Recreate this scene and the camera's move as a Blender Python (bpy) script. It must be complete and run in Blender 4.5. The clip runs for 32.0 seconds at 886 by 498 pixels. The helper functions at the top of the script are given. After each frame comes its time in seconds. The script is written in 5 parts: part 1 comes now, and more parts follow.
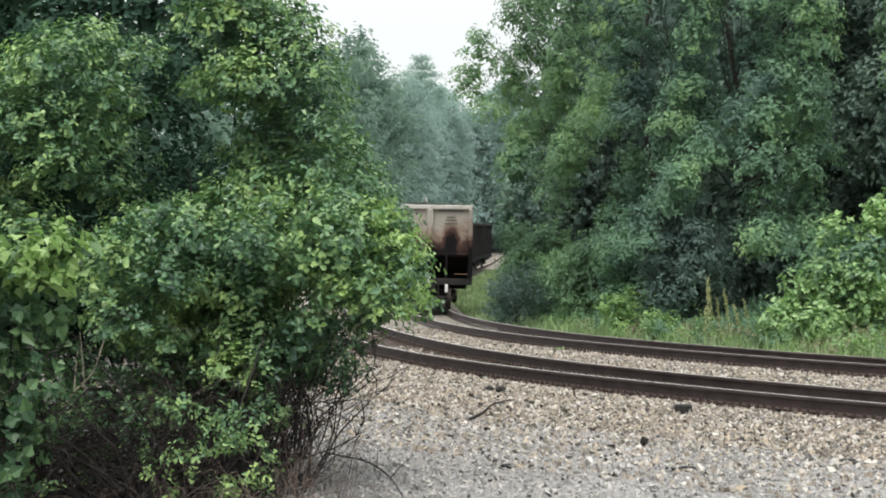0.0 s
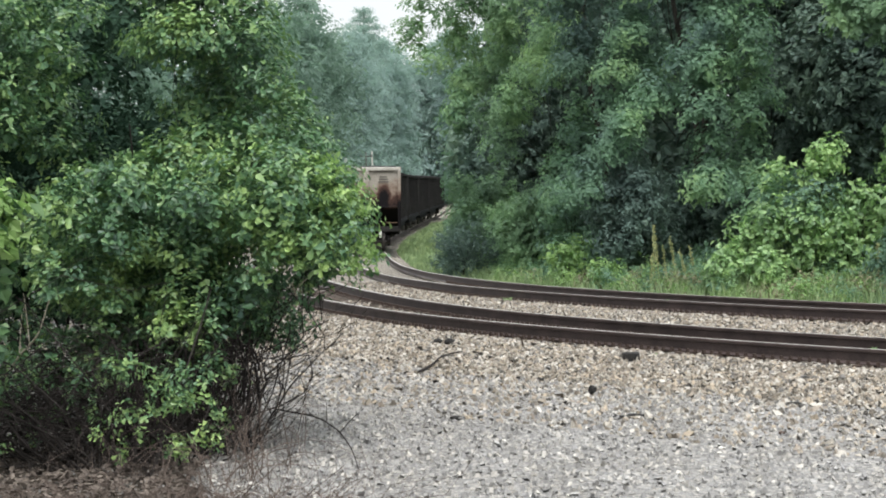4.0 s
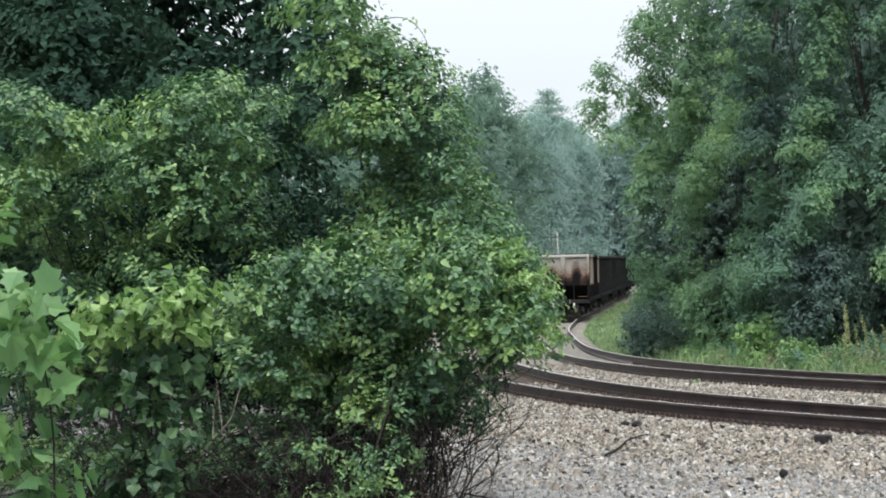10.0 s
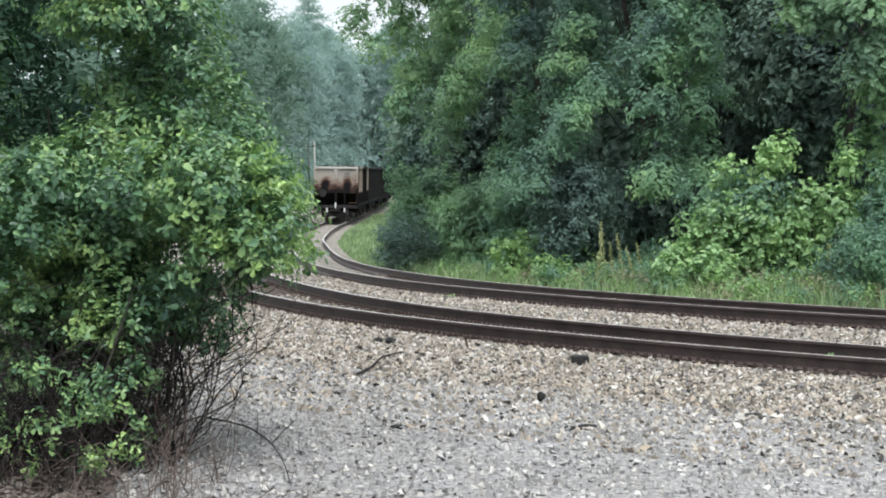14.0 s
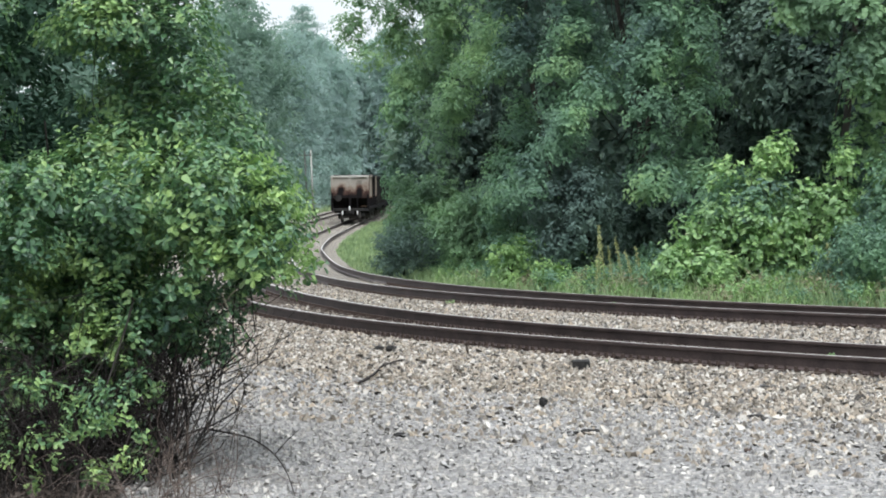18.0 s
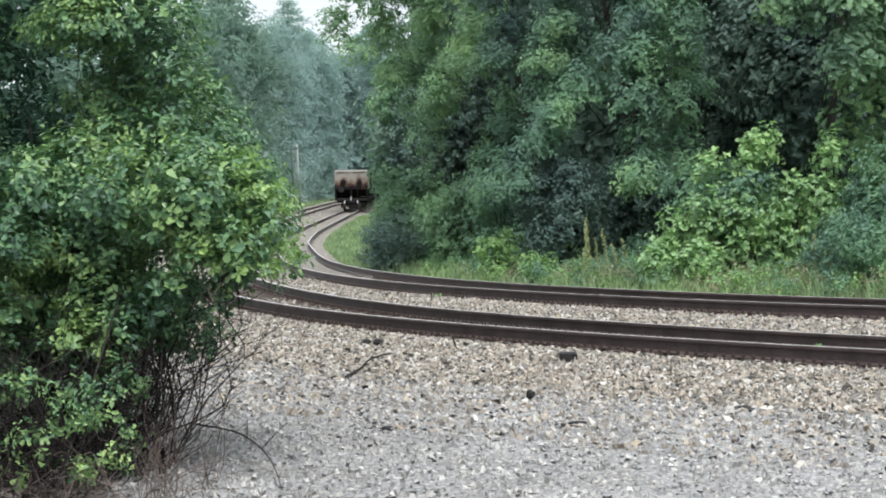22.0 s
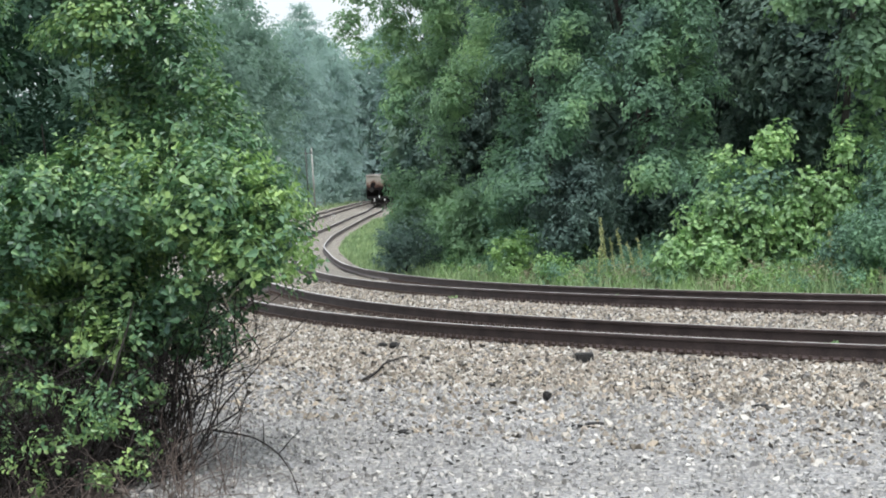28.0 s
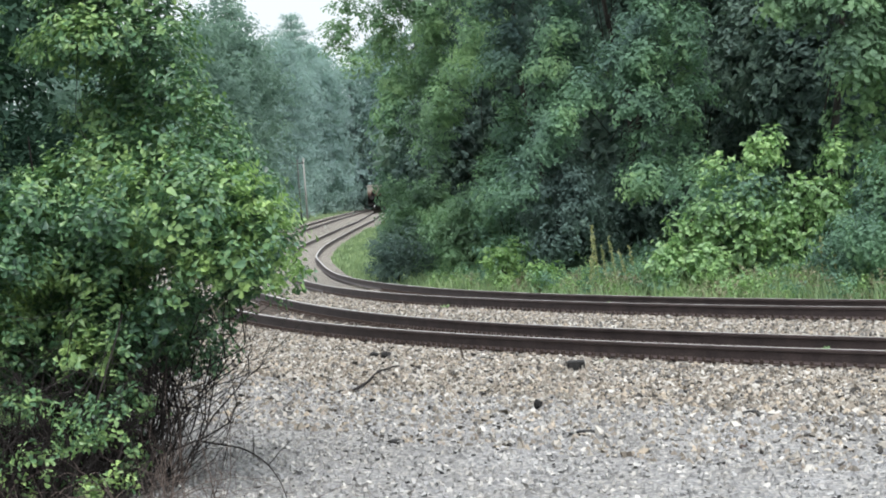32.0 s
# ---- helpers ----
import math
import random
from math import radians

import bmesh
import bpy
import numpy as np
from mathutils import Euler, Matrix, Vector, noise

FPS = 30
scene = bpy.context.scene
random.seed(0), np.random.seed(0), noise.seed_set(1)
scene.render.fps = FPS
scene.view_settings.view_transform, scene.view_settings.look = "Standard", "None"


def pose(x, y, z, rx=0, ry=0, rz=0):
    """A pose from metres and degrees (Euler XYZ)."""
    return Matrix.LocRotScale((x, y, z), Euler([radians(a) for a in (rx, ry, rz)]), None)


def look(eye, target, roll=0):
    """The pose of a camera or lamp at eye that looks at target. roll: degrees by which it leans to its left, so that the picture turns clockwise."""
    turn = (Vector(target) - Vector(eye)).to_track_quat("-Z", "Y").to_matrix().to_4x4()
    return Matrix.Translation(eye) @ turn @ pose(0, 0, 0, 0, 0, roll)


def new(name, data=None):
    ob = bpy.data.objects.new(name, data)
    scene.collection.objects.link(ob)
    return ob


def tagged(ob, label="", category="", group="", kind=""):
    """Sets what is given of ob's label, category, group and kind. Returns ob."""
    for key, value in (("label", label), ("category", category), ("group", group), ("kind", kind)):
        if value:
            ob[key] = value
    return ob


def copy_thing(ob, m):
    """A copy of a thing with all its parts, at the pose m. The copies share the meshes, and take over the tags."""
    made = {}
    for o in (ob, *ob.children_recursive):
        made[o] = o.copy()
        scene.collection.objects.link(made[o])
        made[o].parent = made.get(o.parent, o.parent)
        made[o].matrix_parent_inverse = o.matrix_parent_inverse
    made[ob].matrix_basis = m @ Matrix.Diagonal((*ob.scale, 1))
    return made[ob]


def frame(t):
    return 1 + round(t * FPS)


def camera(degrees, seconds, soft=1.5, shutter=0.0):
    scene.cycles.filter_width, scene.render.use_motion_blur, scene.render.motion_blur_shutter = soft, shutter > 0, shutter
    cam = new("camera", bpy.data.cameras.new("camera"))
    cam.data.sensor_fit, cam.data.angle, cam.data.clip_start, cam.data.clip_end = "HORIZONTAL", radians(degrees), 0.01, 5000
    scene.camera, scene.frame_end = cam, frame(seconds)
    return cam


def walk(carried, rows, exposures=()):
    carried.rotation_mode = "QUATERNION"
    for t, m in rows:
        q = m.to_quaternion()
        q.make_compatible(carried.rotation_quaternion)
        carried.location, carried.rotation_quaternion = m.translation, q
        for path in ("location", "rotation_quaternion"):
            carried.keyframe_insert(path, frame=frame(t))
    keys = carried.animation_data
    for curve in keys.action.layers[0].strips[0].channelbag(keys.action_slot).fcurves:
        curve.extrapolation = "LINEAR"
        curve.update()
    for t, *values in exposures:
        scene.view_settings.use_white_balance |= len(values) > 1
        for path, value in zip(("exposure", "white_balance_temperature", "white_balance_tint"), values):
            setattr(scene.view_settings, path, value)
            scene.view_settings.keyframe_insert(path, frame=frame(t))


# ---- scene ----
cam = camera(29.27, 32.0, soft=1.9)
walk(cam, [
    (0, pose(0.002, -0.629, 1.810, 90.025, -0.769, 3.911)),
    (0.5, pose(0.013, -0.613, 1.808, 89.952, -0.508, 3.354)),
    (1, pose(0.014, -0.619, 1.812, 89.681, -0.285, 3.357)),
    (1.5, pose(0.018, -0.613, 1.809, 89.660, -0.049, 3.143)),
    (2, pose(0.016, -0.618, 1.809, 89.419, 0.070, 2.903)),
    (2.5, pose(0.015, -0.628, 1.806, 89.168, 0.178, 2.776)),
    (3, pose(0.019, -0.621, 1.813, 88.879, 0.287, 2.344)),
    (3.5, pose(0.017, -0.620, 1.814, 88.634, 0.359, 2.098)),
    (5.5, pose(0.025, -0.651, 1.821, 88.140, 0.771, 2.359)),
    (6, pose(0.020, -0.636, 1.819, 88.309, 0.689, 2.174)),
    (6.5, pose(0.008, -0.628, 1.823, 88.569, 0.660, 1.767)),
    (7, pose(0.005, -0.629, 1.827, 88.511, 0.731, 1.142)),
    (7.5, pose(0.006, -0.652, 1.826, 88.247, 0.918, 0.838)),
    (8, pose(0.006, -0.653, 1.828, 88.142, 0.863, 0.868)),
    (8.5, pose(0.006, -0.623, 1.826, 88.378, 0.905, 1.679)),
    (9, pose(0.020, -0.652, 1.827, 90.346, 0.894, 6.228)),
    (9.5, pose(-0.000, -0.642, 1.846, 91.823, 0.730, 9.384)),
    (10, pose(0.034, -0.677, 1.838, 91.250, 1.122, 8.384)),
    (10.5, pose(0.044, -0.636, 1.833, 90.021, 2.060, 5.940)),
    (11, pose(0.044, -0.593, 1.828, 88.029, 2.547, 5.285)),
    (11.5, pose(0.009, -0.614, 1.846, 87.176, 1.499, 4.030)),
    (12, pose(-0.018, -0.573, 1.846, 87.712, 0.801, 0.779)),
    (12.5, pose(-0.027, 0.271, 1.850, 87.634, -0.405, -1.518)),
    (13, pose(-0.031, 0.270, 1.846, 87.738, -0.885, -2.082)),
    (13.5, pose(-0.026, 0.255, 1.837, 88.473, -0.711, -1.649)),
    (14, pose(-0.027, 0.270, 1.838, 88.156, -0.477, 0.161)),
    (14.5, pose(-0.027, 0.282, 1.833, 87.958, -0.345, 1.157)),
    (16.5, pose(-0.041, 0.283, 1.842, 87.887, 0.387, 0.482)),
    (17, pose(-0.042, 0.286, 1.842, 88.230, 0.402, -0.130)),
    (17.5, pose(-0.036, 0.274, 1.839, 88.320, 0.504, 0.000)),
    (18, pose(-0.037, 0.277, 1.845, 88.370, 0.556, 0.066)),
    (18.5, pose(-0.041, 0.279, 1.839, 88.517, 0.513, 0.007)),
    (19, pose(-0.042, 0.283, 1.842, 88.492, 0.400, -0.101)),
    (19.5, pose(-0.044, 0.286, 1.842, 88.287, 0.379, -0.254)),
    (20, pose(-0.033, 0.287, 1.839, 88.136, 0.529, -0.259)),
    (20.5, pose(-0.029, 0.286, 1.841, 88.150, 0.630, -0.020)),
    (21, pose(-0.019, 0.272, 1.847, 88.330, 0.865, 0.451)),
    (21.5, pose(-0.021, 0.277, 1.843, 88.252, 0.914, 0.265)),
    (22, pose(-0.030, 0.290, 1.842, 88.140, 0.889, -0.375)),
    (22.5, pose(-0.038, 0.300, 1.844, 88.215, 0.882, -0.379)),
    (23, pose(-0.027, 0.280, 1.847, 88.300, 1.007, -0.088)),
    (23.5, pose(-0.025, 0.274, 1.844, 88.228, 1.166, 0.225)),
    (24, pose(-0.026, 0.278, 1.846, 88.179, 1.261, 0.485)),
    (24.5, pose(-0.035, 0.292, 1.843, 88.273, 1.320, 0.156)),
    (25, pose(-0.017, 0.289, 1.840, 88.302, 1.506, 0.097)),
    (25.5, pose(-0.009, 0.278, 1.840, 88.213, 1.551, 0.038)),
    (27.5, pose(-0.023, 0.304, 1.849, 88.539, 1.761, -0.245)),
    (28, pose(-0.018, 0.298, 1.848, 88.211, 1.702, 0.128)),
    (28.5, pose(-0.018, 0.289, 1.850, 88.065, 1.770, 0.222)),
    (29, pose(-0.011, 0.286, 1.846, 88.024, 1.939, 0.375)),
    (29.5, pose(-0.008, 0.297, 1.849, 88.167, 2.003, 0.523)),
    (30, pose(0.008, 0.286, 1.848, 88.563, 2.222, 0.540)),
    (30.5, pose(0.008, 0.291, 1.848, 88.617, 2.168, 0.219)),
    (31, pose(0.012, 0.312, 1.848, 88.397, 2.245, 0.190)),
    (31.5, pose(0.017, 0.298, 1.851, 88.442, 2.298, 0.259)),
    (32, pose(0.013, 0.312, 1.847, 88.505, 2.221, -0.123)),
], [(0.0, 0.14, 6500, 11), (3.5, 0.16, 6450, 11), (6.0, 0.2, 6180, 11), (8.5, 0.18, 6180, 11), (9.5, 0.04, 6150, 11), (10.2, 0.08, 6150, 11), (11.5, 0.2, 6100, 11), (32.0, 0.2, 6100, 11)])

# ---- world, sun ----
SUN_EL, SUN_AZ = 66.0, 166.0     # degrees; azimuth clockwise from +y
world = bpy.data.worlds.new("overcast_sky")
scene.world = world
world.use_nodes = True
wn, wl = world.node_tree.nodes, world.node_tree.links
wn.clear()
sky = wn.new("ShaderNodeTexSky")
sky.sky_type, sky.sun_disc = "NISHITA", False
sky.sun_elevation, sky.sun_rotation = radians(SUN_EL), radians(SUN_AZ)
sky.dust_density, sky.air_density = 4.0, 1.0
scaled = wn.new("ShaderNodeMix")
scaled.data_type, scaled.blend_type = "RGBA", "MULTIPLY"
scaled.inputs["Factor"].default_value = 1.0
scaled.inputs["B"].default_value = (0.1, 0.1, 0.1, 1)
cloud = wn.new("ShaderNodeMix")
cloud.data_type = "RGBA"
cloud.inputs["Factor"].default_value = 0.88
cloud.inputs["B"].default_value = (0.84, 0.875, 0.875, 1)
# an overcast sky is brighter overhead than at the horizon
up = wn.new("ShaderNodeTexCoord")
split = wn.new("ShaderNodeSeparateXYZ")
rise = wn.new("ShaderNodeMapRange")
rise.inputs["From Min"].default_value, rise.inputs["From Max"].default_value = 0.12, 1.0
rise.inputs["To Min"].default_value, rise.inputs["To Max"].default_value = 1.13, 2.5
wl.new(up.outputs["Generated"], split.inputs[0])
wl.new(split.outputs["Z"], rise.inputs["Value"])
wback = wn.new("ShaderNodeBackground")
wl.new(rise.outputs[0], wback.inputs["Strength"])
wout = wn.new("ShaderNodeOutputWorld")
wl.new(sky.outputs[0], scaled.inputs["A"])
wl.new(scaled.outputs["Result"], cloud.inputs["A"])
wl.new(cloud.outputs["Result"], wback.inputs["Color"])
wl.new(wback.outputs[0], wout.inputs[0])
sun_data = bpy.data.lights.new("sun", "SUN")
sun_data.energy, sun_data.angle, sun_data.color = 2.9, radians(30), (1.0, 0.96, 0.9)
sun = new("sun", sun_data)
_e, _a = radians(SUN_EL), radians(SUN_AZ)
sun.matrix_world = look((math.sin(_a) * math.cos(_e) * 100, math.cos(_a) * math.cos(_e) * 100, math.sin(_e) * 100), (0, 0, 0))
scene.view_settings.exposure = 0.0


# ---- materials ----
def material(name, rough=0.8, spec=0.3, metal=0.0):
    m = bpy.data.materials.new(name)
    m.use_nodes = True
    b = m.node_tree.nodes["Principled BSDF"]
    b.inputs["Roughness"].default_value = rough
    b.inputs["Specular IOR Level"].default_value = spec
    b.inputs["Metallic"].default_value = metal
    return m, m.node_tree.nodes, m.node_tree.links, b


def ramp(nodes, stops, interp="LINEAR"):
    r = nodes.new("ShaderNodeValToRGB")
    r.color_ramp.interpolation = interp
    el = r.color_ramp.elements
    while len(el) < len(stops):
        el.new(0.5)
    for e, (p, c) in zip(el, stops):
        e.position, e.color = p, (*c, 1)
    return r


def noise_node(nodes, links, scale, detail=4.0, rough=0.6, space="Object"):
    tc = nodes.new("ShaderNodeTexCoord")
    n = nodes.new("ShaderNodeTexNoise")
    n.inputs["Scale"].default_value, n.inputs["Detail"].default_value, n.inputs["Roughness"].default_value = scale, detail, rough
    links.new(tc.outputs[space], n.inputs["Vector"])
    return n


def mixed(nodes, links, kind, fac, a, b):
    mx = nodes.new("ShaderNodeMix")
    mx.data_type, mx.blend_type = "RGBA", kind
    for sock, v in (("Factor", fac), ("A", a), ("B", b)):
        if hasattr(v, "is_linked"):
            links.new(v, mx.inputs[sock])
        else:
            mx.inputs[sock].default_value = v if sock == "Factor" else (*v, 1)
    return mx.outputs["Result"]


def bumped(nodes, links, bsdf, height, strength, distance):
    bp = nodes.new("ShaderNodeBump")
    bp.inputs["Strength"].default_value, bp.inputs["Distance"].default_value = strength, distance
    links.new(height, bp.inputs["Height"])
    links.new(bp.outputs[0], bsdf.inputs["Normal"])


def leaf_material(name, dark, mid, light, patch=0.6, rough=0.45, clear=0.25, spec=0.4, flake=0.55):
    """Foliage: hue varies from leaf to leaf and in patches; light shines through the blades.
    A lower flake deepens the patches, which imitate lit and shaded masses.
    """
    m, n, l, b = material(name, rough, spec)
    geo = n.new("ShaderNodeNewGeometry")
    r = ramp(n, [(0.0, dark), (0.45, mid), (1.0, light)])
    big = noise_node(n, l, patch, 3.0)
    add = n.new("ShaderNodeMath")
    add.operation = "MULTIPLY_ADD"
    add.inputs[1].default_value = flake
    sub = n.new("ShaderNodeMath")
    sub.operation = "MULTIPLY_ADD"
    sub.inputs[1].default_value, sub.inputs[2].default_value = 1.7 + 1.2 * (0.55 - flake), -0.60 - 0.4 * (0.55 - flake)
    l.new(big.outputs["Fac"], sub.inputs[0])
    l.new(geo.outputs["Random Per Island"], add.inputs[0])
    l.new(sub.outputs[0], add.inputs[2])
    l.new(add.outputs[0], r.inputs[0])
    l.new(r.outputs[0], b.inputs["Base Color"])
    tr = n.new("ShaderNodeBsdfTranslucent")
    l.new(mixed(n, l, "MULTIPLY", 1.0, r.outputs[0], (1.1, 1.25, 0.95)), tr.inputs["Color"])
    ms = n.new("ShaderNodeMixShader")
    ms.inputs[0].default_value = clear
    l.new(b.outputs[0], ms.inputs[1])
    l.new(tr.outputs[0], ms.inputs[2])
    l.new(ms.outputs[0], n["Material Output"].inputs["Surface"])
    return m


def stone_material(name, stops, scale=18.0, island=True):
    m, n, l, b = material(name, 0.9, 0.2)
    grime = noise_node(n, l, 1.1, 4.0)
    fine = noise_node(n, l, 90.0, 3.0)
    if island:
        geo = n.new("ShaderNodeNewGeometry")
        src = geo.outputs["Random Per Island"]
    else:
        tc = n.new("ShaderNodeTexCoord")
        v = n.new("ShaderNodeTexVoronoi")
        v.inputs["Scale"].default_value = scale
        l.new(tc.outputs["Object"], v.inputs["Vector"])
        sep = n.new("ShaderNodeSeparateColor")
        l.new(v.outputs["Color"], sep.inputs[0])
        src = sep.outputs[0]
        bumped(n, l, b, v.outputs["Distance"], 0.9, 0.03)
    r = ramp(n, stops, "CONSTANT" if len(stops) > 4 else "LINEAR")
    l.new(src, r.inputs[0])
    g = ramp(n, [(0.3, (0.80, 0.79, 0.77)), (0.65, (1.0, 1.0, 1.0))])
    l.new(grime.outputs["Fac"], g.inputs[0])
    c = mixed(n, l, "MULTIPLY", 1.0, r.outputs[0], g.outputs[0])
    f = ramp(n, [(0.25, (0.75, 0.74, 0.72)), (0.7, (1.08, 1.07, 1.05))])
    l.new(fine.outputs["Fac"], f.inputs[0])
    l.new(mixed(n, l, "MULTIPLY", 1.0, c, f.outputs[0]), b.inputs["Base Color"])
    return m


def plain_material(name, c1, c2, scale=6.0, rough=0.8, spec=0.3, metal=0.0, bump=0.2, dist=0.01, c3=None):
    """Two colours in coarse patches, a finer grain over them, and relief."""
    m, n, l, b = material(name, rough, spec, metal)
    big = noise_node(n, l, scale, 5.0)
    fine = noise_node(n, l, scale * 14, 3.0)
    r = ramp(n, [(0.32, c1), (0.68, c2)] if c3 is None else [(0.3, c1), (0.5, c2), (0.7, c3)])
    l.new(big.outputs["Fac"], r.inputs[0])
    f = ramp(n, [(0.25, (0.72, 0.72, 0.72)), (0.75, (1.12, 1.12, 1.12))])
    l.new(fine.outputs["Fac"], f.inputs[0])
    l.new(mixed(n, l, "MULTIPLY", 1.0, r.outputs[0], f.outputs[0]), b.inputs["Base Color"])
    if bump:
        bumped(n, l, b, fine.outputs["Fac"], bump, dist)
    return m


BALLAST = [(0.0, (0.17, 0.155, 0.135)), (0.1, (0.42, 0.395, 0.35)), (0.28, (0.28, 0.25, 0.21)), (0.46, (0.54, 0.52, 0.48)),
           (0.60, (0.34, 0.30, 0.255)), (0.74, (0.21, 0.205, 0.2)), (0.84, (0.45, 0.39, 0.31)), (0.94, (0.075, 0.07, 0.065))]
FINES = [(0.0, (0.25, 0.25, 0.25)), (0.2, (0.38, 0.38, 0.375)), (0.4, (0.29, 0.29, 0.295)), (0.6, (0.42, 0.41, 0.39)),
         (0.8, (0.29, 0.285, 0.28)), (0.93, (0.55, 0.535, 0.505))]
M_STONE = stone_material("ballast_stone", [(p, tuple(0.93 * q for q in c)) for p, c in BALLAST])
M_FINES_STONE = stone_material("fine_gravel_stone", FINES)
# ballast colours scaled down, putting the shade between stones into the bed
M_BED = stone_material("ballast_bed", [(p, tuple(0.68 * q for q in c)) for p, c in BALLAST], 20.0, False)
M_LOT = stone_material("gravel_lot", [(p, tuple(0.84 * q for q in c)) for p, c in FINES], 34.0, False)
M_SOIL = plain_material("woodland_soil", (0.05, 0.06, 0.025), (0.10, 0.11, 0.04), 0.7, 0.95, 0.1, bump=0.6, dist=0.05)
M_RAIL = plain_material("rusted_rail", (0.05, 0.038, 0.036), (0.09, 0.067, 0.062), 3.0, 0.62, 0.35, 0.25, 0.15, 0.004)
M_RAILTOP = plain_material("worn_rail_head", (0.36, 0.34, 0.32), (0.50, 0.48, 0.46), 2.0, 0.5, 0.5, 0.25, 0.05, 0.002)
M_TIE = plain_material("creosoted_tie", (0.035, 0.028, 0.024), (0.09, 0.07, 0.055), 5.0, 0.9, 0.2, bump=0.5, dist=0.01)
M_PLATE = plain_material("rusty_plate", (0.05, 0.036, 0.03), (0.11, 0.08, 0.066), 9.0, 0.8, 0.3, 0.2)
M_BARK = plain_material("grey_bark", (0.035, 0.034, 0.03), (0.085, 0.08, 0.07), 3.0, 0.95, 0.1, bump=0.8, dist=0.03)
# bark of the far trees, lightened to put haze into its colour
M_HAZEBARK = plain_material("hazed_bark", (0.17, 0.2, 0.19), (0.24, 0.27, 0.25), 2.0, 0.95, 0.1, bump=0.5, dist=0.03)
M_TWIG = plain_material("dead_twig", (0.016, 0.014, 0.0135), (0.045, 0.039, 0.036), 5.0, 0.9, 0.1, bump=0.3)
M_PALETWIG = plain_material("bleached_twig", (0.34, 0.31, 0.24), (0.5, 0.46, 0.36), 8.0, 0.85, 0.1, bump=0.2)
# sapling's lower leaves, darkened to put their shade into the colour
M_NEARSAP = leaf_material("near_sapling_leaf", (0.027, 0.06, 0.036), (0.054, 0.112, 0.056), (0.154, 0.262, 0.102), 2.0, 0.4, 0.3)
M_LITTER = leaf_material("brown_leaf_litter", (0.05, 0.041, 0.036), (0.10, 0.083, 0.072), (0.21, 0.18, 0.155), 1.5, 0.85, 0.05, 0.1)
M_STRAW = plain_material("dead_straw", (0.055, 0.042, 0.036), (0.17, 0.135, 0.115), 5.0, 0.9, 0.1, bump=0.3)
# shrub, woodland, sapling ramps: bluish dark stops imitate shade, greener light stops lit leaves
M_BUSH = leaf_material("shrub_leaf", (0.035, 0.07, 0.054), (0.091, 0.182, 0.088), (0.335, 0.467, 0.159), 1.5, 0.34, 0.22, 0.35, 0.45)
M_BUSHTIP = leaf_material("young_shrub_leaf", (0.134, 0.228, 0.08), (0.227, 0.349, 0.123), (0.35, 0.475, 0.193), 2.5, 0.4, 0.35)
# woodland leaves: blue raised to put the haze into their colour
M_WOOD1 = leaf_material("woodland_leaf", (0.093, 0.145, 0.136), (0.156, 0.26, 0.167), (0.32, 0.462, 0.196), 0.35, 0.5, 0.35, 0.05, 0.14)
M_WOOD2 = leaf_material("vine_leaf", (0.101, 0.16, 0.144), (0.17, 0.283, 0.178), (0.339, 0.483, 0.209), 0.45, 0.5, 0.35, 0.05, 0.14)
# near-black leaf colour that stands in for deep shade behind the shrubs
M_DEEPSHADE = leaf_material("deep_shade_leaf", (0.018, 0.036, 0.026), (0.032, 0.064, 0.044), (0.062, 0.108, 0.066), 0.8, 0.75, 0.15, 0.04, 0.3)
M_LOBED = leaf_material("lobed_leaf", (0.07, 0.15, 0.065), (0.13, 0.25, 0.095), (0.24, 0.40, 0.14), 2.0, 0.4, 0.3)
# lighter copy of the woodland leaf, with light on canopies and bushes painted in
M_LITLEAF = leaf_material("lit_leaf", (0.124, 0.194, 0.139), (0.198, 0.313, 0.178), (0.33, 0.462, 0.209), 0.5, 0.5, 0.35, 0.05, 0.2)
# dark bushes' leaf; for deep woods, shade and some haze put into colour
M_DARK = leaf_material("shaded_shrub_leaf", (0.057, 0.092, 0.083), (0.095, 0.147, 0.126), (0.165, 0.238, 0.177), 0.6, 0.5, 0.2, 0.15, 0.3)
M_SAP = leaf_material("sapling_leaf", (0.124, 0.204, 0.107), (0.231, 0.369, 0.162), (0.381, 0.534, 0.212), 0.9, 0.42, 0.3)
M_YELLOW = leaf_material("yellow_green_leaf", (0.103, 0.179, 0.08), (0.183, 0.308, 0.109), (0.29, 0.422, 0.145), 1.0, 0.45, 0.3)
# far leaves: base colours paled and blued to imitate haze
M_FAR = leaf_material("hazed_distant_leaf", (0.139, 0.204, 0.187), (0.188, 0.267, 0.227), (0.247, 0.339, 0.262), 0.12, 0.8, 0.5, 0.05, 0.07)
M_FAR2 = leaf_material("hazed_farthest_leaf", (0.24, 0.32, 0.325), (0.29, 0.38, 0.375), (0.34, 0.43, 0.405), 0.08, 0.8, 0.5, 0.05, 0.06)
M_GRASS = leaf_material("verge_grass", (0.144, 0.199, 0.116), (0.218, 0.308, 0.155), (0.36, 0.442, 0.228), 0.5, 0.6, 0.3, 0.2)


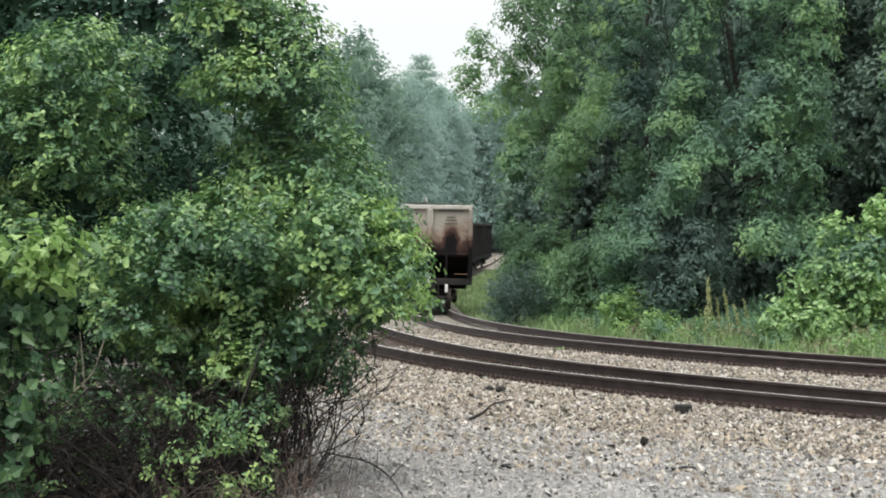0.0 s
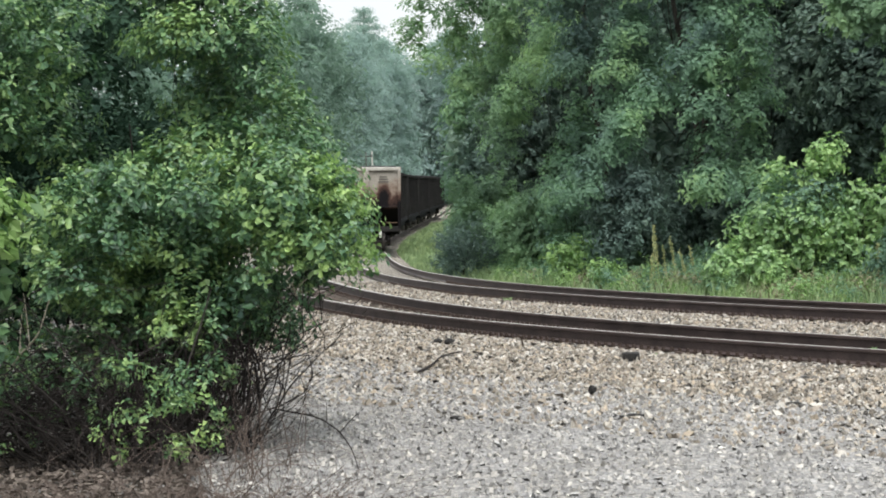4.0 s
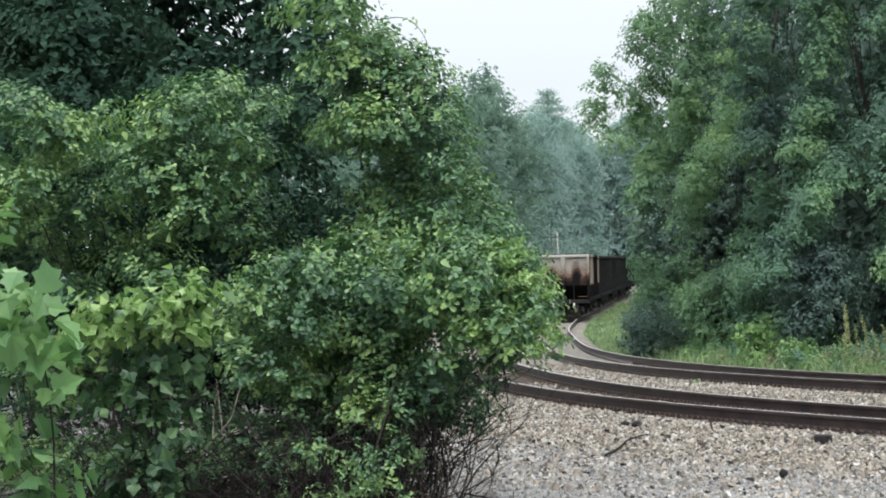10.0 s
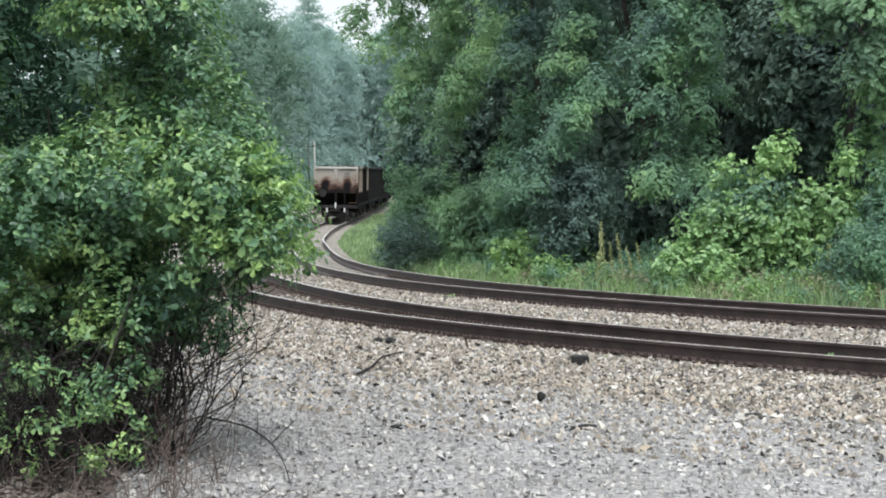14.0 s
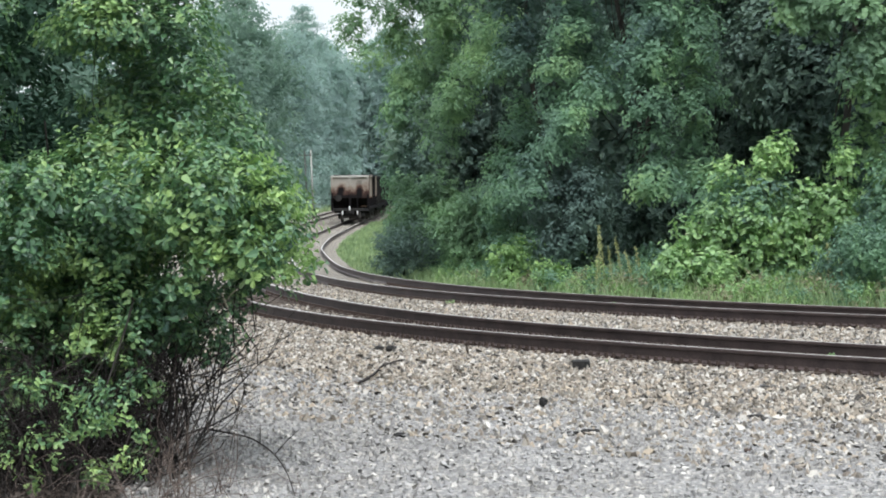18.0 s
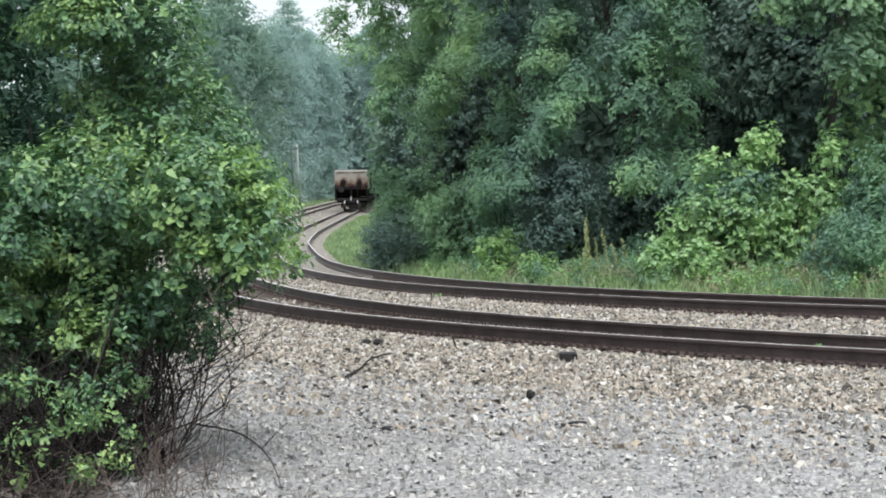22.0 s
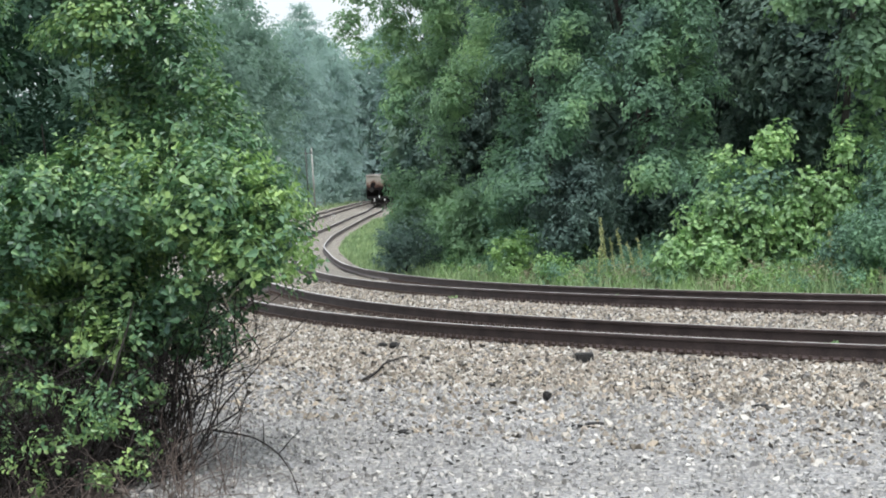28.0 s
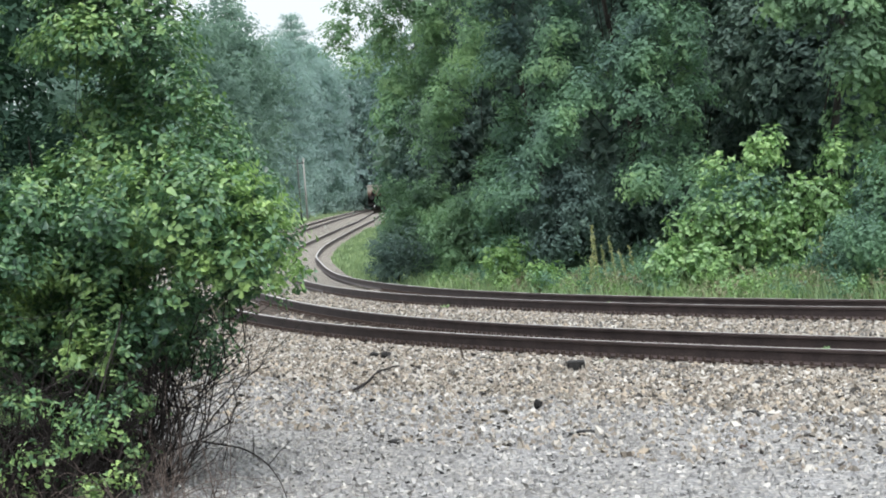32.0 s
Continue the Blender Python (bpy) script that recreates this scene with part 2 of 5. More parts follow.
# ---- helpers of this place ----
def mesh_from(name, verts, faces, mats, mat_index=None, smooth=False):
    """A mesh from numpy arrays; faces is an (n, 3) or (n, 4) array."""
    me = bpy.data.meshes.new(name)
    verts, faces = np.asarray(verts, np.float32), np.asarray(faces, np.int32)
    k = faces.shape[1]
    me.vertices.add(len(verts))
    me.vertices.foreach_set("co", verts.ravel())
    me.loops.add(faces.size)
    me.loops.foreach_set("vertex_index", faces.ravel())
    me.polygons.add(len(faces))
    me.polygons.foreach_set("loop_start", np.arange(0, faces.size, k, dtype=np.int32))
    if mat_index is not None:
        me.polygons.foreach_set("material_index", np.asarray(mat_index, np.int32))
    for m in (mats if isinstance(mats, (list, tuple)) else [mats]):
        me.materials.append(m)
    me.polygons.foreach_set("use_smooth", np.full(len(faces), smooth, dtype=bool))
    me.update(calc_edges=True)
    return me


def under(ob, parent, label=""):
    ob.parent = parent
    if label:
        ob["label"] = label
    return ob


def part(name, bm, mat, parent, label="", smooth=False):
    me = bpy.data.meshes.new(name)
    for f in bm.faces:
        f.smooth = smooth
    bm.to_mesh(me)
    bm.free()
    me.materials.append(mat)
    return under(new(name, me), parent, label)


def box_bm(size, at=(0, 0, 0), bevel=0.0, bm=None, turn=None):
    bm = bm or bmesh.new()
    m = Matrix.Translation(at) @ (turn or Matrix()) @ Matrix.Diagonal((*size, 1))
    made = bmesh.ops.create_cube(bm, size=1.0, matrix=m)["verts"]
    if bevel:
        edges = list({e for v in made for e in v.link_edges})
        bmesh.ops.bevel(bm, geom=edges, offset=bevel, segments=1, affect="EDGES", profile=0.5)
    return bm


def cyl_bm(r, length, at=(0, 0, 0), axis="Z", seg=16, r2=None, bm=None):
    bm = bm or bmesh.new()
    turn = {"Z": Matrix(), "X": Matrix.Rotation(radians(90), 4, "Y"), "Y": Matrix.Rotation(radians(90), 4, "X")}[axis]
    bmesh.ops.create_cone(bm, cap_ends=True, segments=seg, radius1=r, radius2=r if r2 is None else r2, depth=length, matrix=Matrix.Translation(at) @ turn)
    return bm


def tubes(paths, sides=5):
    """Tapered tubes along polylines [(points (n, 3), radii (n,))]; vertices and quads."""
    vs, fs, base = [], [], 0
    for pts, rad in paths:
        pts, rad = np.asarray(pts, float), np.asarray(rad, float)
        tan = np.gradient(pts, axis=0)
        tan /= np.linalg.norm(tan, axis=1)[:, None] + 1e-9
        ref = np.where(np.abs(tan[:, 2:3]) > 0.9, [[1.0, 0, 0]], [[0, 0, 1.0]])
        u = np.cross(tan, ref)
        u /= np.linalg.norm(u, axis=1)[:, None] + 1e-9
        w = np.cross(tan, u)
        a = np.arange(sides) * 2 * np.pi / sides
        ring = pts[:, None] + rad[:, None, None] * (np.cos(a)[None, :, None] * u[:, None] + np.sin(a)[None, :, None] * w[:, None])
        n = len(pts)
        vs.append(ring.reshape(-1, 3))
        i, j = np.meshgrid(np.arange(n - 1), np.arange(sides), indexing="ij")
        k = (j + 1) % sides
        fs.append(np.stack([i * sides + j, i * sides + k, (i + 1) * sides + k, (i + 1) * sides + j], -1).reshape(-1, 4) + base)
        base += n * sides
    return np.concatenate(vs), np.concatenate(fs)


def bent(a, b, rng, bow=0.12, n=6):
    """A slightly crooked line from a to b."""
    a, b = np.asarray(a, float), np.asarray(b, float)
    t = np.linspace(0, 1, n)[:, None]
    d = np.linalg.norm(b - a)
    return a + (b - a) * t + np.sin(t * np.pi) * rng.normal(0, bow * d, 3) * 0.6 + np.sin(t * np.pi * 2) * rng.normal(0, bow * d, 3) * 0.3


def unit(v):
    return v / (np.linalg.norm(v, axis=-1, keepdims=True) + 1e-9)


OUTLINES = {  # (along, across) of half a blade; the mirror half is added
    "oval": [(0.0, 0.0), (0.35, 0.26), (0.75, 0.22), (1.0, 0.0)],
    "spoon": [(0.0, 0.0), (0.48, 0.24), (0.84, 0.33), (1.0, 0.0)],
    "diamond": [(0.0, 0.0), (0.45, 0.31), (1.0, 0.0)],
    "lance": [(0.0, 0.0), (0.4, 0.17), (1.0, 0.0)],
    "lobed": [(0.0, 0.0), (0.02, 0.22), (0.2, 0.46), (0.36, 0.33), (0.62, 0.44), (0.7, 0.2), (1.0, 0.0)],
    "broad": [(0.0, 0.0), (0.12, 0.34), (0.45, 0.50), (0.62, 0.30), (1.0, 0.0)],
}


def leaf_mesh(pos, along, face, size, rng, outline="oval", curl=0.25):
    """One blade for each row: root, direction, upper side and length; folded along its midrib."""
    half = np.array(OUTLINES[outline])
    along = unit(along)
    face = unit(face - (face * along).sum(-1, keepdims=True) * along)
    side = np.cross(along, face)
    inner = half[1:-1]
    cols = [(0, 0)] + [(a, b) for a, b in inner] + [(1.0, 0)] + [(a, -b) for a, b in inner[::-1]]
    cols = np.array(cols)
    fold = np.abs(cols[:, 1]) * rng.uniform(0.1, 0.7, (len(pos), 1)) - curl * cols[:, 0] ** 2 * rng.uniform(0.3, 1.2, (len(pos), 1))
    v = pos[:, None] + size[:, None, None] * (cols[None, :, :1] * along[:, None] + cols[None, :, 1:] * side[:, None] + fold[..., None] * face[:, None])
    k, m = len(cols), len(inner)
    tri = []
    ring = list(range(k))
    tip = m + 1
    for q in range(0, tip - 1):
        tri.append((0, ring[q + 1], ring[q + 2])) if q + 2 <= tip else None
    for q in range(tip, k - 1):
        tri.append((0, ring[q], ring[q + 1]))
    tri = np.array(tri)
    faces = (np.arange(len(pos))[:, None, None] * k + tri[None]).reshape(-1, 3)
    return v.reshape(-1, 3), faces


def sprigs(centres, radii, count, leaves, size, rng, outline="oval", droop=0.0, shell=0.55, spread=2.2, lift=0.45, align=0.0, back=9.0, floor=-2.0, hint=None):
    """Leafy twig ends over clumps: count twigs for each square metre of clump, several leaves on each.
    Twigs beyond back, on the side away from the camera, are left out.
    """
    pos, axis, out = [], [], []
    for i, (c, r) in enumerate(zip(centres, radii)):
        r = np.broadcast_to(r, 3)
        area = 4 * np.pi * ((r[0] * r[1]) ** 1.6 / 3 + (r[0] * r[2]) ** 1.6 / 3 + (r[1] * r[2]) ** 1.6 / 3) ** (1 / 1.6)
        n = max(6, int(area * count))
        d = unit(rng.normal(0, 1, (n, 3)))
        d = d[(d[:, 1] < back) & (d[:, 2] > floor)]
        n = len(d)
        rr = shell + (1.06 - shell) * rng.random((n, 1)) ** 0.6
        bump = 1 + 0.22 * np.sin(d[:, :1] * 5 + c[0] * 3) * np.cos(d[:, 2:] * 6 + c[1]) + rng.normal(0, 0.06, (n, 1))
        pos.append(c + d * r * rr * bump)
        a = d + rng.normal(0, 0.45, (n, 3))
        a[:, 2] += lift - droop
        axis.append(unit(a))
        out.append(d if hint is None else d * 0.6 + hint[i])
    pos, axis, out = np.concatenate(pos), np.concatenate(axis), np.concatenate(out)
    n = len(pos)
    k = leaves
    t = (np.arange(k) + rng.random((n, k))) / k
    length = size * spread
    root = pos[:, None] + axis[:, None] * (t * length)[..., None]
    ang = np.arange(k) * 2.4 + rng.random((n, 1)) * 6.28 + rng.normal(0, 0.4, (n, k))
    ref = unit(np.cross(axis, rng.normal(0, 1, (n, 3))))
    ref2 = np.cross(axis, ref)
    rad = np.cos(ang)[..., None] * ref[:, None] + np.sin(ang)[..., None] * ref2[:, None]
    along = rad * 0.85 + axis[:, None] * rng.uniform(0.2, 0.8, (n, k, 1))
    along[..., 2] -= droop * 0.8
    face = axis[:, None] * 0.8 + rng.normal(0, 0.3, (n, k, 3)) + np.array([0, 0, 0.5])
    if align:
        o = unit(out + [0, 0, 0.5 if align < 0.7 else 0.12])[:, None]
        face = (1 - align) * unit(face) + align * (o + rng.normal(0, 0.30 - 0.22 * align, (n, k, 3)))
        along = along - align * (along * o).sum(-1, keepdims=True) * o
    sz = size * rng.uniform(0.6, 1.25, n * k)
    return leaf_mesh(root.reshape(-1, 3), along.reshape(-1, 3), face.reshape(-1, 3), sz, rng, outline)


def plant(name, label, category, base, trunk, clumps, mat, rng, count=30, leaves=6, size=0.12, outline="oval", droop=0.0,
          bark=None, group="", leafname="crown", inner=0.0, twigs=0, shell=0.55, limb_r=0.3, stems=1, limbs=None, align=0.0, core=0.0, back=9.0, floor=-2.0):
    """A tree or shrub: trunk(s), limbs to each clump, and a crown of leaves. trunk: (height, radius)."""
    root = tagged(new(name), label, category, group)
    root.location = base
    bark = bark or M_BARK
    h, r = trunk
    cen = np.array([c[:3] for c in clumps], float)
    hint = np.array([c[6:9] for c in clumps], float) if len(clumps[0]) == 9 else None
    rad = np.array([c[3:6] if len(c) >= 6 else (c[3],) * 3 for c in clumps], float)
    mid = np.array([cen[:, 0].mean() * 0.4, cen[:, 1].mean() * 0.4, 0])
    for s in range(stems):
        foot = np.array([rng.normal(0, 0.12 * (stems > 1)), rng.normal(0, 0.12 * (stems > 1)), -0.15])
        top = np.array([mid[0], mid[1], h]) if stems == 1 else np.array([*(cen[rng.integers(len(cen))][:2] * 0.6), h * rng.uniform(0.7, 1.0)])
        line = bent(foot, top, rng, 0.05, 8)
        v, f = tubes([(line, np.linspace(r, r * 0.3, 8))], 8)
        under(new("trunk", mesh_from("trunk", v, f, bark, smooth=True)), root)
    ends = cen if limbs is None else np.array(limbs, float)
    if limbs is None and len(ends) > 14:
        ends = ends[rng.permutation(len(ends))[:14]]
    for c in ends:
        z0 = np.clip(c[2] * rng.uniform(0.35, 0.75), 0.1, h * 0.95)
        a = np.array([mid[0] * z0 / h, mid[1] * z0 / h, z0])
        v, f = tubes([(bent(a, c, rng, 0.1, 5), np.linspace(r * limb_r, r * limb_r * 0.2, 5))], 5)
        under(new("limb", mesh_from("limb", v, f, bark, smooth=True)), root)
    if twigs:
        paths = []
        for c, q in zip(cen, rad):
            for _ in range(twigs):
                d = unit(rng.normal(0, 1, 3))
                paths.append((bent(c, c + d * q * 1.02, rng, 0.1, 4), np.linspace(0.008, 0.003, 4)))
        v, f = tubes(paths, 3)
        tagged(under(new("twig_growth", mesh_from("twig_growth", v, f, bark)), root), kind="stuff")
    v, f = sprigs(cen, rad, count, leaves, size, rng, outline, droop, shell, align=align, back=back, floor=floor, hint=hint)
    if inner:
        v2, f2 = sprigs(cen, rad * 0.72, count * inner, 3, size * 1.45, rng, "diamond" if outline not in ("oval", "spoon") else outline, droop, 0.2, align=align, back=back, floor=floor, hint=hint)
        f = np.concatenate([f, f2 + len(v)])
        v = np.concatenate([v, v2])
    if core:
        zz = np.arange(cen[:, 2].min() + core * 0.6, cen[:, 2].max() - core, core * 0.8)
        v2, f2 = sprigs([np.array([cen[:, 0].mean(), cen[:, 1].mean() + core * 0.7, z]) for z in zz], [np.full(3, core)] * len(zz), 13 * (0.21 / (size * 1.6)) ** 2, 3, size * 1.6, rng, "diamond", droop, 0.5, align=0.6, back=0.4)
        f = np.concatenate([f, f2 + len(v)])
        v = np.concatenate([v, v2])
    under(new(leafname, mesh_from(leafname, v, f, mat)), root)
    return root


def scatter_clumps(rng, n, centre, extent, r0, r1, squash=1.0, keep=None):
    """Clumps over the outer part of an ellipsoid."""
    out = []
    while len(out) < n:
        d = unit(rng.normal(0, 1, 3))
        q = rng.uniform(0.35, 1.0) ** 0.5
        p = np.array(centre) + d * np.array(extent) * q
        if p[2] < 0.3 or (keep and not keep(p)):
            continue
        r = rng.uniform(r0, r1)
        out.append((*p, r, r, r * squash))
    return out


def lobed_clumps(rng, n, centre, extent, r0, r1, sub=7, droop=0.4, low=0.3, front=9.0):
    """Hanging lobes over the outer part of an ellipsoid, each of several smaller clumps; also gives the lobes' middles.
    What lies beyond front, on the side away from the camera, is left out.
    """
    out, mids = [], []
    while len(mids) < n:
        d = unit(rng.normal(0, 1, 3))
        p = np.array(centre) + d * np.array(extent) * rng.uniform(0.5, 1.0) ** 0.4
        if p[2] < low or p[1] - centre[1] > front + 0.4:
            continue
        mids.append(p)
        r = rng.uniform(r0, r1)
        for _ in range(sub):
            e = unit(rng.normal(0, 1, 3) + d * 0.5) * r * rng.uniform(0.45, 1.0)
            e[2] = e[2] * (1 + droop) - droop * r * 0.4
            q = r * rng.uniform(0.34, 0.55)
            if p[2] + e[2] - q * 0.5 < 0.1 or p[1] + e[1] - centre[1] > front:
                continue
            out.append((*(p + e), q, q, q * 0.8))
    return out, mids


# ---- the plan of the two tracks ----
NEAR_PLAN = [(28, 11.5), (18, 13), (12, 14.6), (8, 16.7), (6, 18.1), (4.75, 19.0), (3.45, 20.4), (2.25, 21.7), (0.85, 23.2), (-0.7, 25.4),
             (-2.2, 28.3), (-3.9, 34), (-5.5, 42), (-7, 51), (-8.7, 62), (-10.2, 74), (-11.2, 86), (-12, 100), (-12.4, 120), (-12.4, 150), (-12.4, 200), (-12, 260), (-10, 310), (-4, 380)]
FAR_PLAN = [(30, 18), (20, 19.8), (14, 21.6), (10, 23.4), (8, 24.6), (6.5, 25.6), (4.65, 27.35), (3.05, 29.3), (1.25, 32), (0.2, 34), (-1.1, 38), (-2.0, 42.5),
            (-3.1, 49), (-4.2, 57), (-5.2, 66), (-6.0, 74), (-6.8, 82), (-7.3, 91), (-7.75, 103), (-7.95, 117), (-7.9, 145), (-7.8, 178), (-8.2, 205), (-8.8, 258), (-7, 310), (-1, 380)]
GRADE = [(-50, 0.0), (34, -0.01), (48, -0.32), (64, -0.59), (90, -0.52), (118, -0.32), (148, 0.08), (200, 0.63), (260, 1.23), (400, 2.4), (3000, 2.4)]
STEP = 0.25


def grade(y):
    """Height of the land at the distance y; the rail heads lie 0.12 m over it."""
    gx, gy = np.array(GRADE).T
    y = np.asarray(y, float)
    return sum(np.interp(y + d, gx, gy) for d in (-6, -3, 0, 3, 6)) / 5


def smooth_line(pts, width=2.6):
    p = np.array(pts, float)
    s = np.concatenate([[0], np.cumsum(np.linalg.norm(np.diff(p, axis=0), axis=1))])
    u = np.arange(0, s[-1], STEP)
    q = np.stack([np.interp(u, s, p[:, k]) for k in (0, 1)], 1)
    k = int(4 * width / STEP)
    w = np.exp(-0.5 * (np.arange(-k, k + 1) * STEP / width) ** 2)
    w /= w.sum()
    ext = np.concatenate([2 * q[0] - q[k:0:-1], q, 2 * q[-1] - q[-2:-k - 2:-1]])
    return np.stack([np.convolve(ext[:, j], w, "valid") for j in (0, 1)], 1)


class Line:
    def __init__(self, pts):
        self.p = smooth_line(pts)
        t = unit(np.gradient(self.p, axis=0))
        self.t = t
        self.n = np.stack([t[:, 1], -t[:, 0]], 1)      # to the right, looking away from the start
        self.s = np.concatenate([[0], np.cumsum(np.linalg.norm(np.diff(self.p, axis=0), axis=1))])

    def at(self, s, off=0.0):
        s = np.asarray(s, float)
        f = lambda a: np.stack([np.interp(s, self.s, a[:, k]) for k in (0, 1)], -1)
        return f(self.p) + f(self.n) * np.asarray(off)[..., None]

    def where(self, y):
        """The distance along the line at which it passes y."""
        return float(np.interp(y, self.p[:, 1], self.s))


NEAR, FAR = Line(NEAR_PLAN), Line(FAR_PLAN)
HEAD, RAIL_H, GAUGE = 0.12, 0.18, 1.435


def strip(name, lines, mat, label, category, lift):
    """A sheet between two or more edge lines [(points (n, 2))], at the land's height plus lift (one for each line)."""
    n = min(len(q) for q in lines)
    v = np.concatenate([np.column_stack([q[:n], grade(q[:n, 1]) + z]) for q, z in zip(lines, lift)])
    i, j = np.meshgrid(np.arange(n - 1), np.arange(len(lines) - 1), indexing="ij")
    f = np.stack([j * n + i, j * n + i + 1, (j + 1) * n + i + 1, (j + 1) * n + i], -1).reshape(-1, 4)
    return tagged(new(name, mesh_from(name, v, f, mat, smooth=True)), label, category, kind="structure")


# the land: one sheet to the horizon
gx = np.concatenate([[-3000, -800, -300, -120], np.arange(-60, 60.1, 2.0), [120, 300, 800, 3000]])
gy = np.concatenate([[-3000, -500, -100], np.arange(-30, 400.1, 3.0), [600, 1200, 3000]])
X, Y = np.meshgrid(gx, gy)
rough = np.array([noise.noise((a * 0.15, b * 0.15, 0)) for a, b in zip(X.ravel(), Y.ravel())]).reshape(X.shape)
Z = grade(Y) - 0.24 + 0.05 * rough
idx = np.arange(X.size).reshape(X.shape)
quads = np.stack([idx[:-1, :-1], idx[:-1, 1:], idx[1:, 1:], idx[1:, :-1]], -1).reshape(-1, 4)
ground = tagged(new("ground", mesh_from("ground", np.stack([X, Y, Z], -1).reshape(-1, 3), quads, M_SOIL, smooth=True)),
                "dark green weedy soil under the woods", "ground", kind="structure")

s_all = np.arange(0, min(NEAR.s[-1], FAR.s[-1]) - 1, 0.5)


def edge(line, off):
    return line.at(s_all, np.full(len(s_all), off))


strip("gravel_lot", [edge(NEAR, -26), edge(NEAR, -9), edge(NEAR, -6), edge(NEAR, -2.2)], M_LOT, "pale grey fine gravel lot beside the tracks", "gravel", [-0.06, -0.012, 0.0, -0.075])
strip("ballast", [edge(NEAR, -4.8), edge(NEAR, -2.5), edge(NEAR, -1.7), edge(NEAR, -1.0), edge(NEAR, 1.0), edge(NEAR, 1.7), edge(NEAR, 2.4)], M_BED, "buff and grey crushed stone ballast under the near track", "ballast", [-0.03, -0.05, -0.08, -0.095, -0.12, -0.12, -0.105])
far_s = np.array([FAR.s[np.argmin(np.linalg.norm(FAR.p - q, axis=1))] for q in edge(NEAR, 5.5)])
strip("ballast_between_tracks", [edge(NEAR, 2.35), FAR.at(far_s, np.full(len(far_s), -1.5))], M_BED, "pale crushed stone between the two tracks", "ballast", [-0.104, -0.112])
strip("ballast_far_track", [edge(FAR, -1.6), edge(FAR, -1.0), edge(FAR, 1.1), edge(FAR, 1.5), edge(FAR, 2.0)], M_BED, "pale crushed stone ballast under the far track", "ballast", [-0.11, -0.1, -0.12, -0.155, -0.235])


# ---- rails, ties ----
def rail_profile():
    h, half = RAIL_H, [(0.076, 0.0), (0.076, 0.011), (0.03, 0.022), (0.010, 0.034), (0.010, 0.132), (0.036, 0.142), (0.036, 0.172), (0.028, 0.18)]
    return [(a, b - h) for a, b in half] + [(-a, b - h) for a, b in half[::-1]]


def rail_mesh(line, off, s0, s1):
    prof = np.array(rail_profile())
    s = np.arange(s0, s1, 0.5)
    c, n = line.at(s, np.full(len(s), off)), np.stack([np.interp(s, line.s, line.n[:, k]) for k in (0, 1)], 1)
    z = grade(c[:, 1]) + HEAD
    v = np.concatenate([c[:, None] + n[:, None] * prof[None, :, :1], (z[:, None] + prof[None, :, 1])[..., None]], -1)
    k = len(prof)
    i, j = np.meshgrid(np.arange(len(s) - 1), np.arange(k), indexing="ij")
    j2 = (j + 1) % k
    f = np.stack([i * k + j, i * k + j2, (i + 1) * k + j2, (i + 1) * k + j], -1).reshape(-1, 4)
    top = (j.ravel() == 7)
    return mesh_from("rail", v.reshape(-1, 3), f, [M_RAIL, M_RAILTOP], top.astype(int))


def tie_mesh():
    rng = np.random.default_rng(5)
    bm = box_bm((2.6, 0.22, 0.17), (0, 0, -0.085), 0.012)
    for v in bm.verts:
        v.co += Vector(rng.normal(0, 0.006, 3))
    me = bpy.data.meshes.new("tie")
    bm.to_mesh(me)
    bm.free()
    me.materials.append(M_TIE)
    return me


def plate_mesh():
    """A tie plate with its spikes and two rail anchors, seen as knobs along the rail's foot."""
    bm = box_bm((0.36, 0.19, 0.018), (0, 0, 0.009))
    for sx in (-1, 1):
        for dy in (-0.19, -0.065, 0.065, 0.19):
            box_bm((0.035, 0.03, 0.055), (sx * 0.098, dy, 0.036), bm=bm)
    me = bpy.data.meshes.new("tie_plate")
    bm.to_mesh(me)
    bm.free()
    me.materials.append(M_PLATE)
    return me


TIE, PLATE = tie_mesh(), plate_mesh()


def railway_track(line, label, s_ties):
    root = tagged(new("railway_track"), label, "railway track", "railway tracks")
    p0 = line.at(0.0)
    root.location = (p0[0], p0[1], 0)
    inv = Matrix.Translation((-p0[0], -p0[1], 0))
    for off in (-GAUGE / 2 - 0.036, GAUGE / 2 + 0.036):
        r = under(new("rail", rail_mesh(line, off, 0, line.s[-1] - 1)), root, "rust-brown steel rail with a worn head")
        r.matrix_parent_inverse = inv
    rng = np.random.default_rng(9)
    for s in np.arange(*s_ties, 0.5):
        c = line.at(s)
        t = line.at(s + 0.1) - line.at(s - 0.1)
        turn = math.degrees(math.atan2(t[1], t[0])) - 90 + rng.normal(0, 0.6)
        z = float(grade(c[1])) + HEAD - RAIL_H - 0.018
        m = pose(c[0], c[1], z, 0, 0, turn)
        tie = under(new("tie", TIE), root)
        tie.matrix_parent_inverse = inv
        tie.matrix_basis = m @ pose(rng.normal(0, 0.03), 0, 0)
        for off in (-GAUGE / 2 - 0.036, GAUGE / 2 + 0.036):
            pl = under(new("tie_plate", PLATE), root)
            pl.matrix_parent_inverse = inv
            pl.matrix_basis = m @ pose(off, rng.normal(0, 0.01), 0)
    return root


railway_track(NEAR, "near railway track of rust-brown rails on dark ties in pale ballast", (NEAR.where(17.0) - 6, NEAR.where(38)))
railway_track(FAR, "far railway track of rust-brown rails curving off into the woods", (FAR.where(23.5) - 3, FAR.where(44)))


